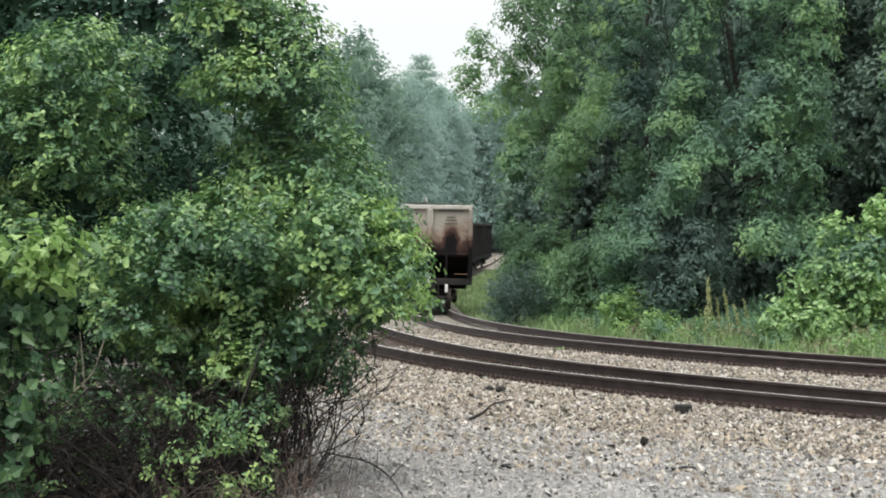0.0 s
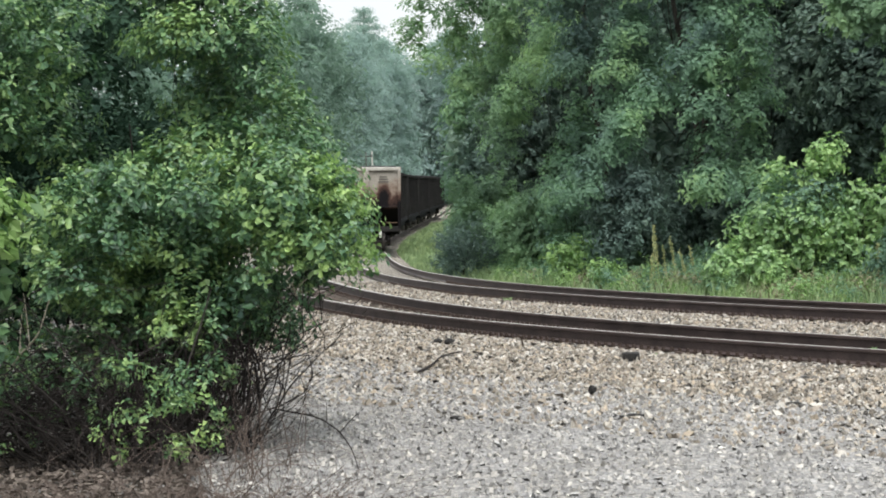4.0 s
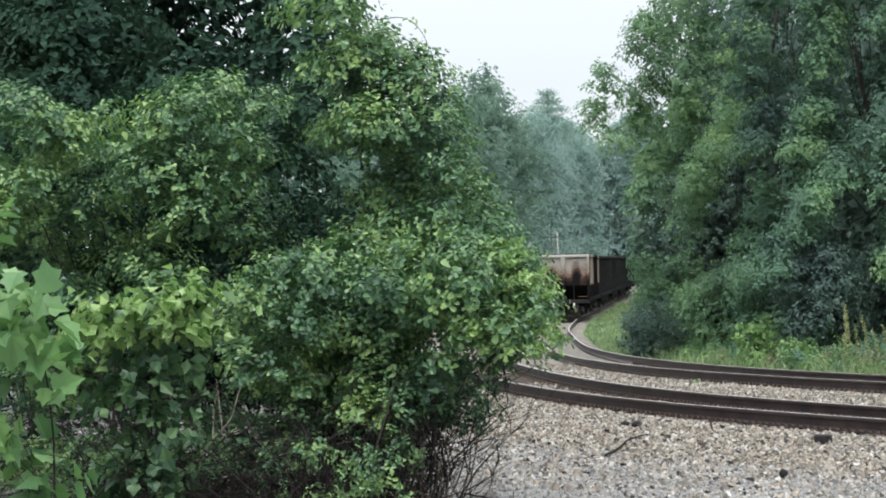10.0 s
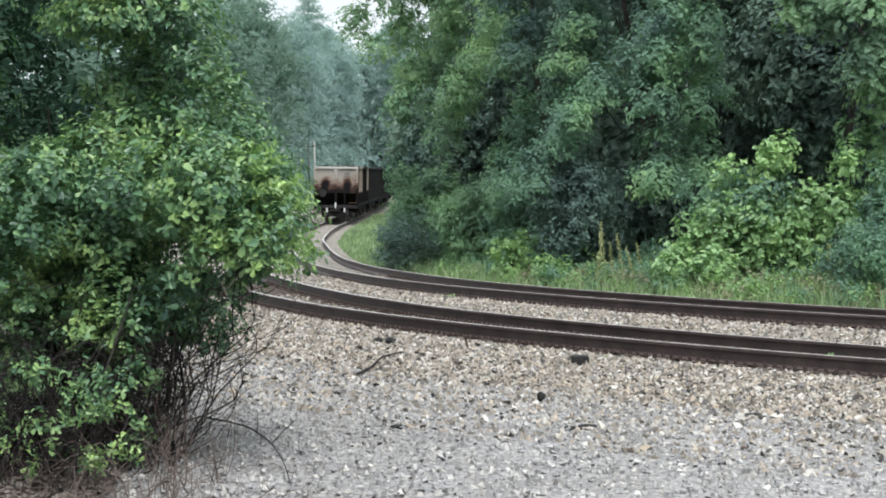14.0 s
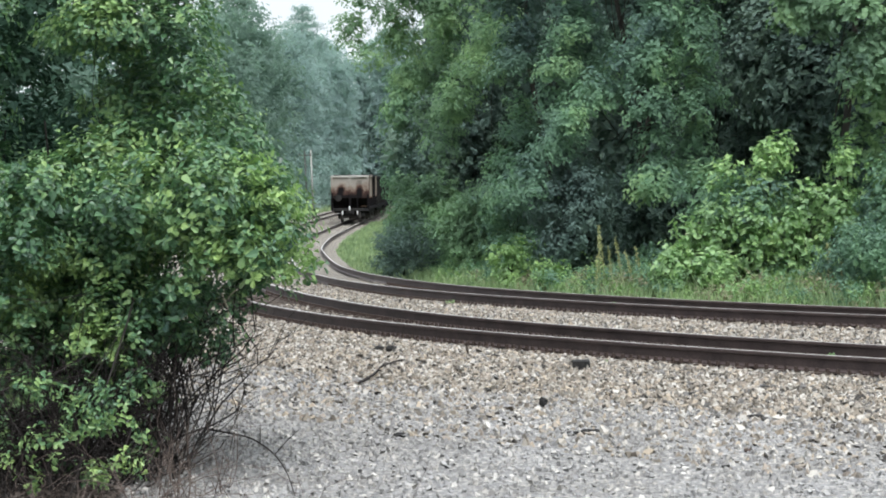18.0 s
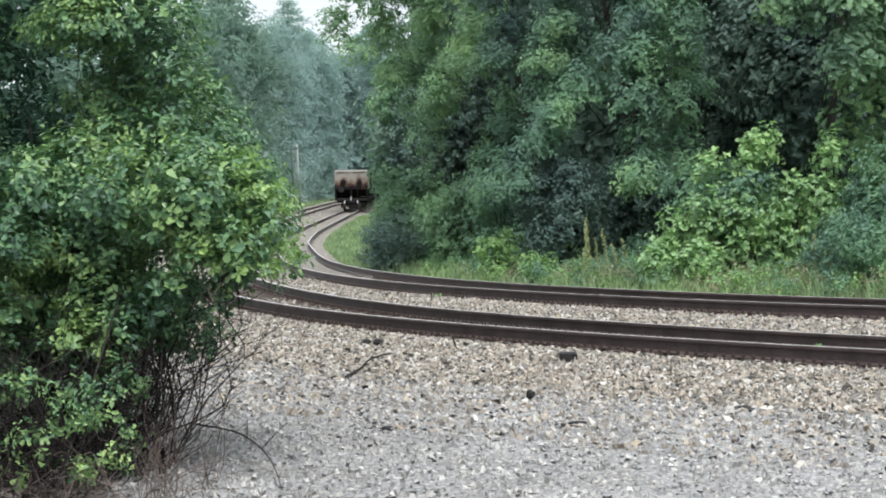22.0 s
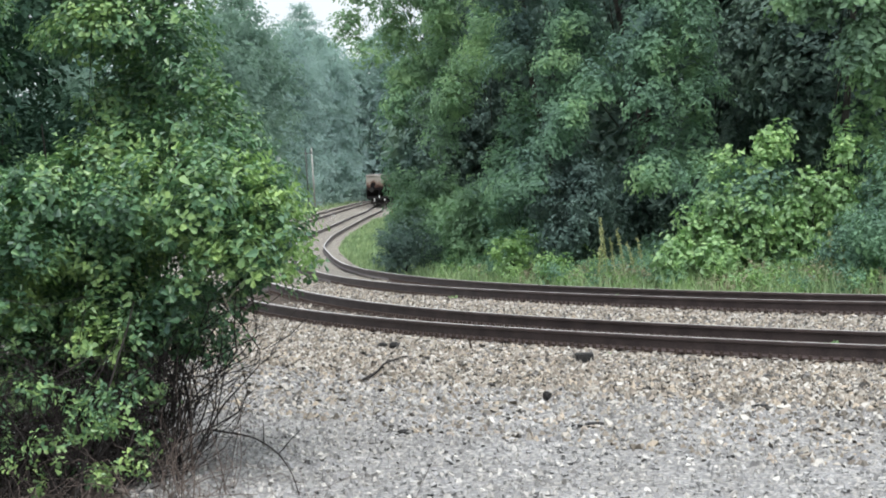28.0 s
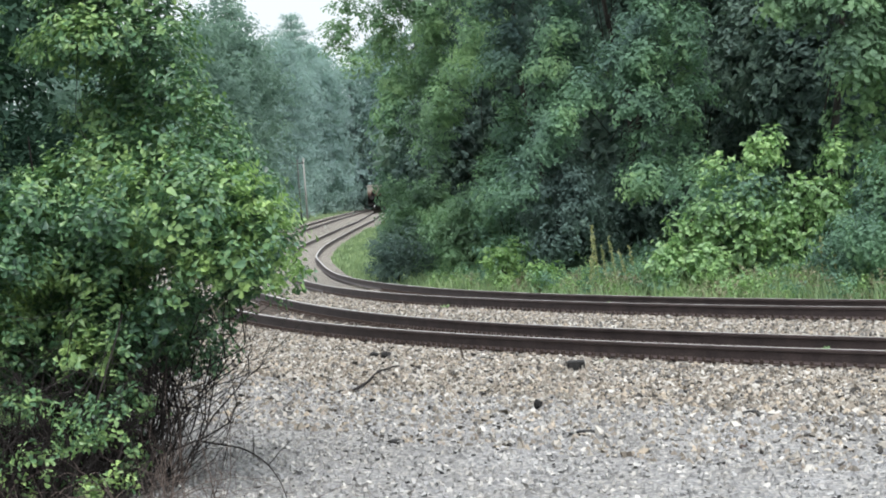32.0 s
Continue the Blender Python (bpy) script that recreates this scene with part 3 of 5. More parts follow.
# ---- ballast stones ----
def stones(name, pts, size, mat, label, rng):
    """Angular stones, bedded in the ground: short ridged wedges with every corner moved."""
    n = len(pts)
    base = np.array([(-0.5, -0.5, -0.4), (0.5, -0.5, -0.4), (0.5, 0.5, -0.4), (-0.5, 0.5, -0.4), (-0.28, 0.0, 0.45), (0.28, 0.0, 0.45)])
    tri = np.array([(0, 1, 5), (0, 5, 4), (2, 3, 4), (2, 4, 5), (1, 2, 5), (3, 0, 4)])
    loc = base[None] * rng.uniform(0.7, 1.3, (n, 1, 3)) + rng.normal(0, 0.15, (n, 6, 3))
    a, b = rng.random(n) * 6.28, rng.normal(0, 0.5, n)
    ca, sa, cb, sb = np.cos(a), np.sin(a), np.cos(b), np.sin(b)
    rot = np.stack([ca, -sa * cb, sa * sb, sa, ca * cb, -ca * sb, 0 * a, sb, cb], -1).reshape(-1, 3, 3)
    v = np.einsum("nij,nkj->nki", rot, loc) * (size * rng.uniform(0.55, 1.35, n))[:, None, None] + pts[:, None]
    f = (np.arange(n)[:, None, None] * 6 + tri[None]).reshape(-1, 3)
    return tagged(new(name, mesh_from(name, v.reshape(-1, 3), f, mat)), label, "stones", kind="stuff")


def stone_points(line, s0, s1, o0, o1, n, lift, rng, avoid=True):
    s, o = rng.uniform(s0, s1, n), rng.uniform(o0, o1, n)
    if avoid:
        r = GAUGE / 2 + 0.036
        d = np.abs(o) - r
        keep = (d < -0.10) | (d > 0.15)
        s, o = s[keep], o[keep]
    p = line.at(s, o)
    return np.column_stack([p, grade(p[:, 1]) + lift(o) + rng.normal(0, 0.008, len(p))])


rng = np.random.default_rng(21)
SN = (NEAR.where(17.2) - 2, NEAR.where(33))
shoulder = lambda o: np.interp(o, [-9, -6, -4.8, -2.5, -1.7, -1.0, 1.0, 1.7, 2.4, 4.6], [0.0, 0.004, -0.012, -0.032, -0.065, -0.088, -0.10, -0.10, -0.085, -0.09])


def thinning(line, s0, s1, o0, o1, n, power, lift, rng):
    """Stones that grow scarce with the distance from the rails."""
    s, o = rng.uniform(s0, s1, n), o0 + (o1 - o0) * rng.random(n) ** power
    p = line.at(s, o)
    return np.column_stack([p, grade(p[:, 1]) + lift(o) + rng.normal(0, 0.008, n)])


stones("ballast_stones", np.concatenate([stone_points(NEAR, *SN, -4.5, -0.85, 42000, shoulder, rng), thinning(NEAR, *SN, -4.4, -7.6, 12000, 1.7, shoulder, rng),
       stone_points(NEAR, *SN, -0.7, 0.7, 3500, shoulder, rng), stone_points(NEAR, *SN, 0.8, 4.6, 17000, shoulder, rng)]), 0.044, M_STONE, "loose buff and grey crushed stones along the near track", rng)
stones("gravel_stones", stone_points(NEAR, NEAR.where(17.0) - 2, NEAR.where(28), -11.5, -4.8, 34000, shoulder, rng, False), 0.028, M_FINES_STONE,
       "small grey gravel scattered over the lot", rng)
SF = (FAR.where(24) - 2, FAR.where(45))
bedf = lambda o: np.interp(o, [-4, -1.7, -1.0, 1.1, 1.5, 2.0], [-0.085, -0.092, -0.08, -0.10, -0.135, -0.22])
stones("far_ballast_stones", np.concatenate([stone_points(FAR, *SF, -2.2, -0.85, 8000, bedf, rng), stone_points(FAR, *SF, -0.7, 0.7, 3500, bedf, rng),
       stone_points(FAR, *SF, 0.8, 1.6, 2000, bedf, rng)]), 0.045, M_STONE, "loose pale crushed stones along the far track", rng)


# the grassy bank beyond the far track
def bank(off):
    """Height of the bank over the land, by the distance from the far track's middle."""
    return np.interp(off, [1.6, 2.5, 4.5, 8.0, 14.0, 30.0], [-0.2, -0.12, 0.12, 0.4, 0.6, 0.9])


def bank_z(x, y):
    i = np.argmin(np.linalg.norm(FAR.p - np.array([x, y]), axis=1))
    return float(grade(y) + bank((np.array([x, y]) - FAR.p[i]) @ FAR.n[i]))


offs = (1.6, 2.5, 4.5, 8.0, 14.0, 30.0)
strip("verge", [edge(FAR, o) for o in offs], M_SOIL, "weedy green bank beyond the far track", "verge", [float(bank(o)) for o in offs])


# ---- the train: coal hoppers rolling away on the far track ----
def hopper_paint():
    """Cream paint, soot and rust run down from a dark patch each side of the middle post;
    the shaded recess under the deck is painted in as black.
    """
    m, n, l, b = material("rusted_cream_paint", 0.85, 0.06)
    tc = n.new("ShaderNodeTexCoord")
    sep = n.new("ShaderNodeSeparateXYZ")
    l.new(tc.outputs["Object"], sep.inputs[0])
    big, fine = noise_node(n, l, 1.6, 5.0), noise_node(n, l, 26.0, 3.0)
    def mth(op, a, c):
        q = n.new("ShaderNodeMath")
        q.operation = op
        for k, v in ((0, a), (1, c)):
            if hasattr(v, "is_linked"):
                l.new(v, q.inputs[k])
            else:
                q.inputs[k].default_value = v
        return q.outputs[0]
    ax = mth("ABSOLUTE", sep.outputs["X"], 0.0)
    dx = mth("MULTIPLY", mth("SUBTRACT", ax, 0.78), 1.5)
    dz = mth("MULTIPLY", mth("SUBTRACT", sep.outputs["Z"], 2.35), 0.85)
    d2 = mth("ADD", mth("MULTIPLY", dx, dx), mth("MULTIPLY", dz, dz))
    spot = mth("SUBTRACT", 1.1, mth("MULTIPLY", d2, 1.5))
    # darker downwards: rust and soot, below the deck also painted recess shade
    low = mth("MULTIPLY", mth("SUBTRACT", 3.3, sep.outputs["Z"]), 0.8)
    both = mth("ADD", mth("MAXIMUM", spot, low), mth("MULTIPLY", mth("SUBTRACT", big.outputs["Fac"], 0.5), 1.5))
    # along the sides: a rusty corner, a pale bay, black sheets, a second pale bay
    along = ramp(n, [(0.0, (0.5,) * 3), (0.11, (0.5,) * 3), (0.13, (0.08,) * 3), (0.41, (0.1,) * 3), (0.43, (1.0,) * 3), (0.84, (1.0,) * 3), (0.86, (0.12,) * 3), (1.0, (0.15,) * 3)])
    l.new(mth("DIVIDE", sep.outputs["Y"], 15.2), along.inputs[0])
    # slope sheet and sides go black under the deck, imitating the shaded recess
    foot = mth("MULTIPLY", mth("SUBTRACT", 2.2, sep.outputs["Z"]), 4.0)
    flank = mth("ADD", mth("MAXIMUM", along.outputs[0], foot), mth("MULTIPLY", mth("SUBTRACT", big.outputs["Fac"], 0.5), 0.8))
    side = mth("GREATER_THAN", sep.outputs["Y"], 0.36)
    tone = mth("ADD", mth("MULTIPLY", flank, side), mth("MULTIPLY", both, mth("SUBTRACT", 1.0, side)))
    r = ramp(n, [(0.0, (0.37, 0.34, 0.30)), (0.3, (0.28, 0.22, 0.18)), (0.58, (0.095, 0.056, 0.045)), (0.9, (0.013, 0.012, 0.013))])
    l.new(tone, r.inputs[0])
    f = ramp(n, [(0.3, (0.8, 0.8, 0.8)), (0.7, (1.08, 1.08, 1.08))])
    l.new(fine.outputs["Fac"], f.inputs[0])
    l.new(mixed(n, l, "MULTIPLY", 1.0, r.outputs[0], f.outputs[0]), b.inputs["Base Color"])
    return m


M_CREAM = hopper_paint()
M_CREAMPOST = plain_material("soiled_cream_steel", (0.13, 0.075, 0.05), (0.30, 0.21, 0.14), 1.6, 0.75)
M_TRIM = plain_material("pale_top_chord", (0.42, 0.40, 0.36), (0.58, 0.56, 0.52), 2.0, 0.7)
M_SOOT = plain_material("soot_black_steel", (0.012, 0.012, 0.013), (0.035, 0.032, 0.03), 2.0, 0.8)
M_COALCAR = plain_material("dark_grey_hopper_paint", (0.013, 0.014, 0.017), (0.028, 0.029, 0.032), 1.2, 0.9, 0.05)
M_POSTGREY = plain_material("dusty_grey_steel", (0.02, 0.02, 0.022), (0.042, 0.04, 0.038), 2.0, 0.9, 0.05)
M_STENCIL = plain_material("faded_grey_stencil", (0.13, 0.12, 0.11), (0.2, 0.18, 0.16), 3.0, 0.8)
M_STEEL = plain_material("wheel_steel", (0.05, 0.045, 0.042), (0.11, 0.10, 0.095), 4.0, 0.6, 0.4, 0.4)
M_WHITE = plain_material("white_paint_mark", (0.72, 0.72, 0.70), (0.82, 0.82, 0.80), 6.0, 0.6, bump=0.05)
M_COAL = plain_material("coal_load", (0.010, 0.010, 0.011), (0.03, 0.03, 0.03), 5.0, 0.7, bump=1.0, dist=0.05)
CAR_L, CAR_W, CAR_TOP, SILL, DECK = 15.2, 3.15, 3.88, 1.12, 2.05
WHEELSETS = []


def prism(profile, w, bm=None, x0=0.0):
    """A solid with the outline profile [(y, z)] across the width w."""
    bm = bm or bmesh.new()
    rows = [[bm.verts.new((x0 + sx * w / 2, y, z)) for y, z in profile] for sx in (-1, 1)]
    n = len(profile)
    bm.faces.new(rows[0][::-1])
    bm.faces.new(rows[1])
    for k in range(n):
        bm.faces.new((rows[0][k], rows[0][(k + 1) % n], rows[1][(k + 1) % n], rows[1][k]))
    bmesh.ops.recalc_face_normals(bm, faces=bm.faces)
    return bm


def hopper_car(label, paint, post, last):
    """Its rear stands at y = 0 and it runs towards +y; rail heads are z = 0."""
    car = tagged(new("hopper_car"), label, "railcar", "hopper cars of the train")
    L, W = CAR_L, CAR_W
    # body: slope sheets at both ends and a hopper floor between
    prof = [(0.25, CAR_TOP - 0.02), (0.25, DECK + 0.05), (1.9, SILL + 0.3), (2.6, 0.75), (L - 2.6, 0.75), (L - 1.9, SILL + 0.3), (L - 0.25, DECK + 0.05), (L - 0.25, CAR_TOP - 0.02)]
    part("body", prism(prof, W - 0.2), paint, car)
    part("coal_load", box_bm((W - 0.35, L - 1.0, 0.2), (0, L / 2, CAR_TOP - 0.02), 0.08), M_COAL, car, "black coal heaped to the rim")
    for y in (0.2, L - 0.2):
        part("top_chord", box_bm((W, 0.12, 0.16), (0, y, CAR_TOP - 0.06), 0.02), M_TRIM if last else post, car, "pale top rail" if last else "")
    for sx in (-1, 1):
        part("side_chord", box_bm((0.13, L - 0.3, 0.16), (sx * (W / 2 - 0.05), L / 2, CAR_TOP - 0.06), 0.02), post, car)
        part("side_sill", box_bm((0.12, L - 0.3, 0.26), (sx * (W / 2 - 0.06), L / 2, SILL + 0.02), 0.02), post if last else paint, car)
        for k in range(13):
            y = 0.35 + (L - 0.7) * k / 12
            part("side_post", box_bm((0.12, 0.16 if k not in (0, 12) else 0.3, CAR_TOP - SILL - 0.2), (sx * (W / 2 - 0.07), y, (CAR_TOP + SILL) / 2 - 0.06), 0.015), post, car)
    for y, face in ((0.2, -1), (L - 0.2, 1)):
        for x in (-W / 2 + 0.07, W / 2 - 0.07):
            part("corner_post", box_bm((0.14, 0.16, CAR_TOP - SILL - 0.1), (x, y, (CAR_TOP + SILL) / 2 - 0.08), 0.015), post, car)
        part("centre_post", box_bm((0.17, 0.12, CAR_TOP - SILL - 0.2), (0, y - face * -0.03, (CAR_TOP + SILL) / 2 - 0.06), 0.015), post, car)
        part("inner_post", box_bm((0.08, 0.1, DECK - SILL), (0.62 * -face, y, (DECK + SILL) / 2), 0.01), post, car)
        part("end_sill", box_bm((W, 0.14, 0.24), (0, y, SILL - 0.06), 0.02), M_SOOT, car)
        part("end_beam", box_bm((W - 0.15, 0.1, 0.1), (0, y + face * -0.02, DECK + 0.03), 0.015), post, car)
        part("coupler", box_bm((0.22, 0.75, 0.26), (0, y + face * 0.3, 0.85), 0.05), M_SOOT, car)
        part("draft_box", box_bm((0.5, 0.9, 0.42), (0, y + face * -0.35, 0.92), 0.04), M_SOOT, car)
        for k in range(5):
            part("ladder_rung", box_bm((0.42, 0.03, 0.03), (0.98 * -face * -1, y + face * 0.09, SILL + 0.25 + 0.42 * k)), post, car)
        for k in (-1, 1):
            part("uncoupling_lever" if k < 0 else "air_hose", cyl_bm(0.025, 0.55, (0.32 * k, y + face * 0.22, 0.75), "Z", 6), M_SOOT, car)
    if last:
        part("name_panel", box_bm((0.20, 0.02, 0.62), (0, 0.125, 3.55)), M_TRIM, car, "pale upper part of the middle post")
        for k, (w, z) in enumerate(((0.95, 3.68), (0.34, 3.45), (0.42, 3.34), (0.5, 3.22))):
            part("stencil_bar", box_bm((w, 0.012, 0.05), (0.78, 0.236, z)), M_STENCIL, car, "faded stencilled line")
        for x, z in ((-0.02, 1.28), (0.62, 0.92), (-0.62, 0.92)):
            part("marker", box_bm((0.11, 0.03, 0.34 if z > 1 else 0.30), (x, 0.02, z - 0.1), 0.012), M_WHITE, car, "white painted mark")
        part("brake_wheel", cyl_bm(0.28, 0.05, (-0.95, 0.06, 2.05), "Y", 18), M_SOOT, car)
        part("grab_iron", box_bm((0.5, 0.03, 0.03), (1.15, 0.08, 1.35)), M_CREAMPOST, car)
    for y in (2.1, L - 2.1):
        truck = part("truck", box_bm((0.35, 0.5, 0.3), (0, 0, 0), 0.03), M_SOOT, car)
        truck.location = (0, y, 0.56)
        for sx in (-1, 1):
            bm = prism([(-1.25, -0.05), (-1.05, 0.12), (-0.35, 0.16), (0.35, 0.16), (1.05, 0.12), (1.25, -0.05), (0.95, -0.12), (0.4, -0.3), (-0.4, -0.3), (-0.95, -0.12)], 0.14, x0=sx * 0.99)
            part("side_frame", bm, M_SOOT, truck)
        part("bolster", box_bm((2.1, 0.36, 0.26), (0, 0, 0.06), 0.03), M_SOOT, truck)
        for dy in (-0.88, 0.88):
            bm = cyl_bm(0.085, 2.15, (0, 0, 0), "X", 10)
            for sx in (-1, 1):
                cyl_bm(0.44, 0.11, (sx * 0.77, 0, 0), "X", 24, bm=bm)
                cyl_bm(0.47, 0.03, (sx * 0.71, 0, 0), "X", 24, bm=bm)
                box_bm((0.125, 0.1, 0.5), (sx * 0.77, 0, 0), bm=bm)
            ws = part("wheelset", bm, M_STEEL, car)
            ws.location = (0, y + dy, 0.44)
            WHEELSETS.append((ws, y + dy))
    return car


CARS = [hopper_car("coal hopper, cream end panel streaked with soot and rust", M_CREAM, M_CREAM, True),
        hopper_car("dark grey sooty coal hopper coupled ahead", M_COALCAR, M_POSTGREY, False)]
for _k in range(4):
    CARS.append(copy_thing(CARS[1], pose(0, 0, 0)))
PITCH = CAR_L + 1.1
# distance y of the train's rear over time
REAR = [(0, 61.5), (2, 69.5), (6, 85), (9.5, 99), (11.5, 108.5), (13.5, 118), (16.5, 132.5), (19, 146.5), (21, 158.5), (23, 171), (25, 184.5), (28, 207), (29.5, 220), (32, 244)]


def rear_s(t):
    tt, yy = np.array(REAR, float).T
    ss = np.array([FAR.where(y) for y in yy])
    k = np.polyfit(tt, ss, 4)
    return float(np.polyval(k, t))


def car_pose(s):
    a, b = FAR.at(s + 2.1), FAR.at(s + CAR_L - 2.1)
    za, zb = float(grade(a[1])) + HEAD, float(grade(b[1])) + HEAD
    d = b - a
    yaw, tilt = math.degrees(math.atan2(d[1], d[0])) - 90, math.degrees(math.atan2(zb - za, float(np.hypot(*d))))
    return pose(a[0], a[1], za, tilt, 0, yaw) @ pose(0, -2.1, 0)


def motions():
    times = np.arange(0, 32.01, 0.5)
    for k, car in enumerate(CARS):
        walk(car, [(float(t), car_pose(rear_s(t) + k * PITCH)) for t in times])
    # wheels turn as the train rolls; those of the last car are in view
    s0 = rear_s(0)
    for ws, y in WHEELSETS[:4]:
        fine = np.arange(0, 961) / 30.0
        walk(ws, [(float(t), Matrix.Translation((0, y, 0.44)) @ Matrix.Rotation(-(rear_s(t) - s0) / 0.44, 4, "X")) for t in fine])


# ---- the near shrubs beside the lot ----
def right_edge(z):
    zz, xx = np.array([(0.3, -2.0), (0.7, -1.62), (1.04, -1.45), (1.2, -1.22), (1.37, -1.02), (1.65, -0.98), (2.0, -1.15), (2.31, -1.40), (2.71, -1.60), (3.3, -1.76), (3.7, -2.05), (3.95, -2.4)]).T
    return np.interp(z, zz, xx)


def shrub(base, n, x0, x1, z0, z1, label, seed, edge_fn=None, top_fn=None, r=(0.16, 0.36), count=105, size=0.052, y0=-0.8, y1=0.7, low=0, lowx=(-3.2, -1.85), lowy=(-2.0, -0.9), mat=None):
    rng = np.random.default_rng(seed)
    clumps, tries = [], 0
    while len(clumps) < n and tries < 20000:
        tries += 1
        x, z, y = rng.uniform(x0, x1), rng.uniform(z0, z1), rng.uniform(y0, y1)
        q = rng.uniform(*r)
        if edge_fn and x + q * 0.95 > edge_fn(z) - 0.0:
            continue
        if top_fn and z + q > top_fn(x):
            continue
        if z < 1.0 and rng.random() < (0.7 if z < 0.7 else 0.2):
            continue
        if noise.noise((x * 1.1, z * 1.25, seed * 3.7)) > 0.12 and y < 0.35 and size < 0.06:
            continue
        if -3.45 < x < -2.75 and z > 1.95 and size < 0.06:
            continue
        if y < y0 + 0.2 * (z - 1.6):
            continue
        if x > -2.15 and z - q < 0.62 and rng.random() < 0.85:
            continue
        clumps.append((x - base[0], y, z - base[2], q, q * 0.9, q * 0.7))
    for _ in range(low):
        x, y, z, q = rng.uniform(*lowx), rng.uniform(*lowy), rng.uniform(0.06, 0.85), rng.uniform(0.05, 0.11)
        clumps.append((x - base[0], y, z, q, q, q * 0.8))
    if edge_fn:
        for z in np.linspace(0.72, 3.5, 18):
            q = rng.uniform(0.17, 0.24)
            clumps.append((edge_fn(z) - q * 0.95 - base[0], rng.uniform(-0.3, 0.3), z, q, q, q * 0.75))
        for _ in range(30):
            q = rng.uniform(0.16, 0.27)
            clumps.append((rng.uniform(-3.3, -1.3) - base[0], rng.uniform(-1.15, -0.5), rng.uniform(1.15, 1.95), q, q, q * 0.7))
        for _ in range(14):
            q = rng.uniform(0.15, 0.22)
            clumps.append((rng.uniform(-2.75, -2.0) - base[0], rng.uniform(0.0, 0.6), rng.uniform(3.2, 3.7), q, q, q * 0.8))
        for _ in range(16):
            q, z = rng.uniform(0.11, 0.19), rng.uniform(1.25, 2.1)
            clumps.append((edge_fn(z) - q - rng.uniform(0.0, 0.7) - base[0], rng.uniform(-1.0, -0.5), z, q, q, q * 0.75))
        for _ in range(38):
            q = rng.uniform(0.1, 0.18)
            clumps.append((rng.uniform(-3.0, -1.5) - base[0], rng.uniform(-1.0, -0.2), rng.uniform(0.7, 1.25), q, q, q * 0.75))
        for _ in range(10):
            q = rng.uniform(0.17, 0.26)
            clumps.append((rng.uniform(-2.8, -1.75) - base[0], rng.uniform(-0.8, 0.1), rng.uniform(0.75, 1.45), q, q, q * 0.7))
    return plant("shrub", label, "shrub", base, (z1 * 0.75, 0.017), clumps, mat or M_BUSH, rng, count, 7, size, "spoon", 0.0, M_TWIG, "shrubs by the lot", "foliage", 0.2, 0, 0.5, 0.2, 5, align=0.55, floor=-0.3)


shrub((-2.5, 12.4, 0), 118, -3.15, -0.9, 0.35, 3.95, "dense glossy green shrub leaning over the gravel lot", 3, right_edge, low=8, lowy=(-1.2, -0.6))
shrub((-4.4, 12.6, 0), 125, -6.2, -3.05, 0.2, 3.75, "dense glossy green shrub with a ragged top", 4, None, lambda x: 3.62 + 0.12 * math.sin(x * 3), low=20, lowx=(-6.0, -2.9), lowy=(-1.4, -0.5))
shrub((-4.0, 14.2, 0), 100, -6.4, -2.5, 0.2, 4.1, "shrub behind the others, coloured as in deep shade", 5, None, lambda x: 3.95 + 0.15 * math.sin(x * 4), (0.3, 0.45), 40, 0.07, mat=M_DEEPSHADE)
shrub((-7.0, 16.5, 0), 200, -9.8, -3.8, 0.2, 5.6, "undergrowth behind the shrubs, coloured as in deep shade", 6, None, lambda x: 5.4 + 0.3 * math.sin(x * 2), (0.4, 0.65), 14, 0.11, mat=M_DEEPSHADE)
# leafy sprays close over the ground
rng = np.random.default_rng(12)
sprays = []
for _ in range(110):
    q, x = rng.uniform(0.05, 0.11), rng.uniform(-2.0, 0.95)
    sprays.append((x, rng.uniform(-0.7, 0.8), rng.uniform(0.05, 0.8 - 0.12 * max(0.0, x)), q, q, q * 0.7))
plant("shrub", "low leafy sprays at the foot of the shrubs", "shrub", (-2.95, 11.1, 0), (0.6, 0.010), sprays, M_BUSH, rng, 120, 6, 0.042, "spoon", 0.0, M_TWIG, "shrubs by the lot", "foliage", 0, 0, 0.4, 0.4, 4, align=0.5)
# bright young shoots at the shrub's outer end
rng = np.random.default_rng(8)
plant("shrub_shoot", "bright yellow-green young shoots at the shrub's tip", "shrub", (-1.47, 11.75, 0.98), (0.7, 0.005),
      [(0.12, 0, 0.98, 0.14), (0.20, -0.05, 0.82, 0.16), (0.02, 0.0, 0.75, 0.15), (0.42, -0.05, 0.50, 0.11), (0.30, 0.0, 0.62, 0.14), (0.1, 0.05, 1.1, 0.08)], M_BUSHTIP, rng, 150, 6, 0.05, "oval", bark=M_TWIG, leafname="foliage")

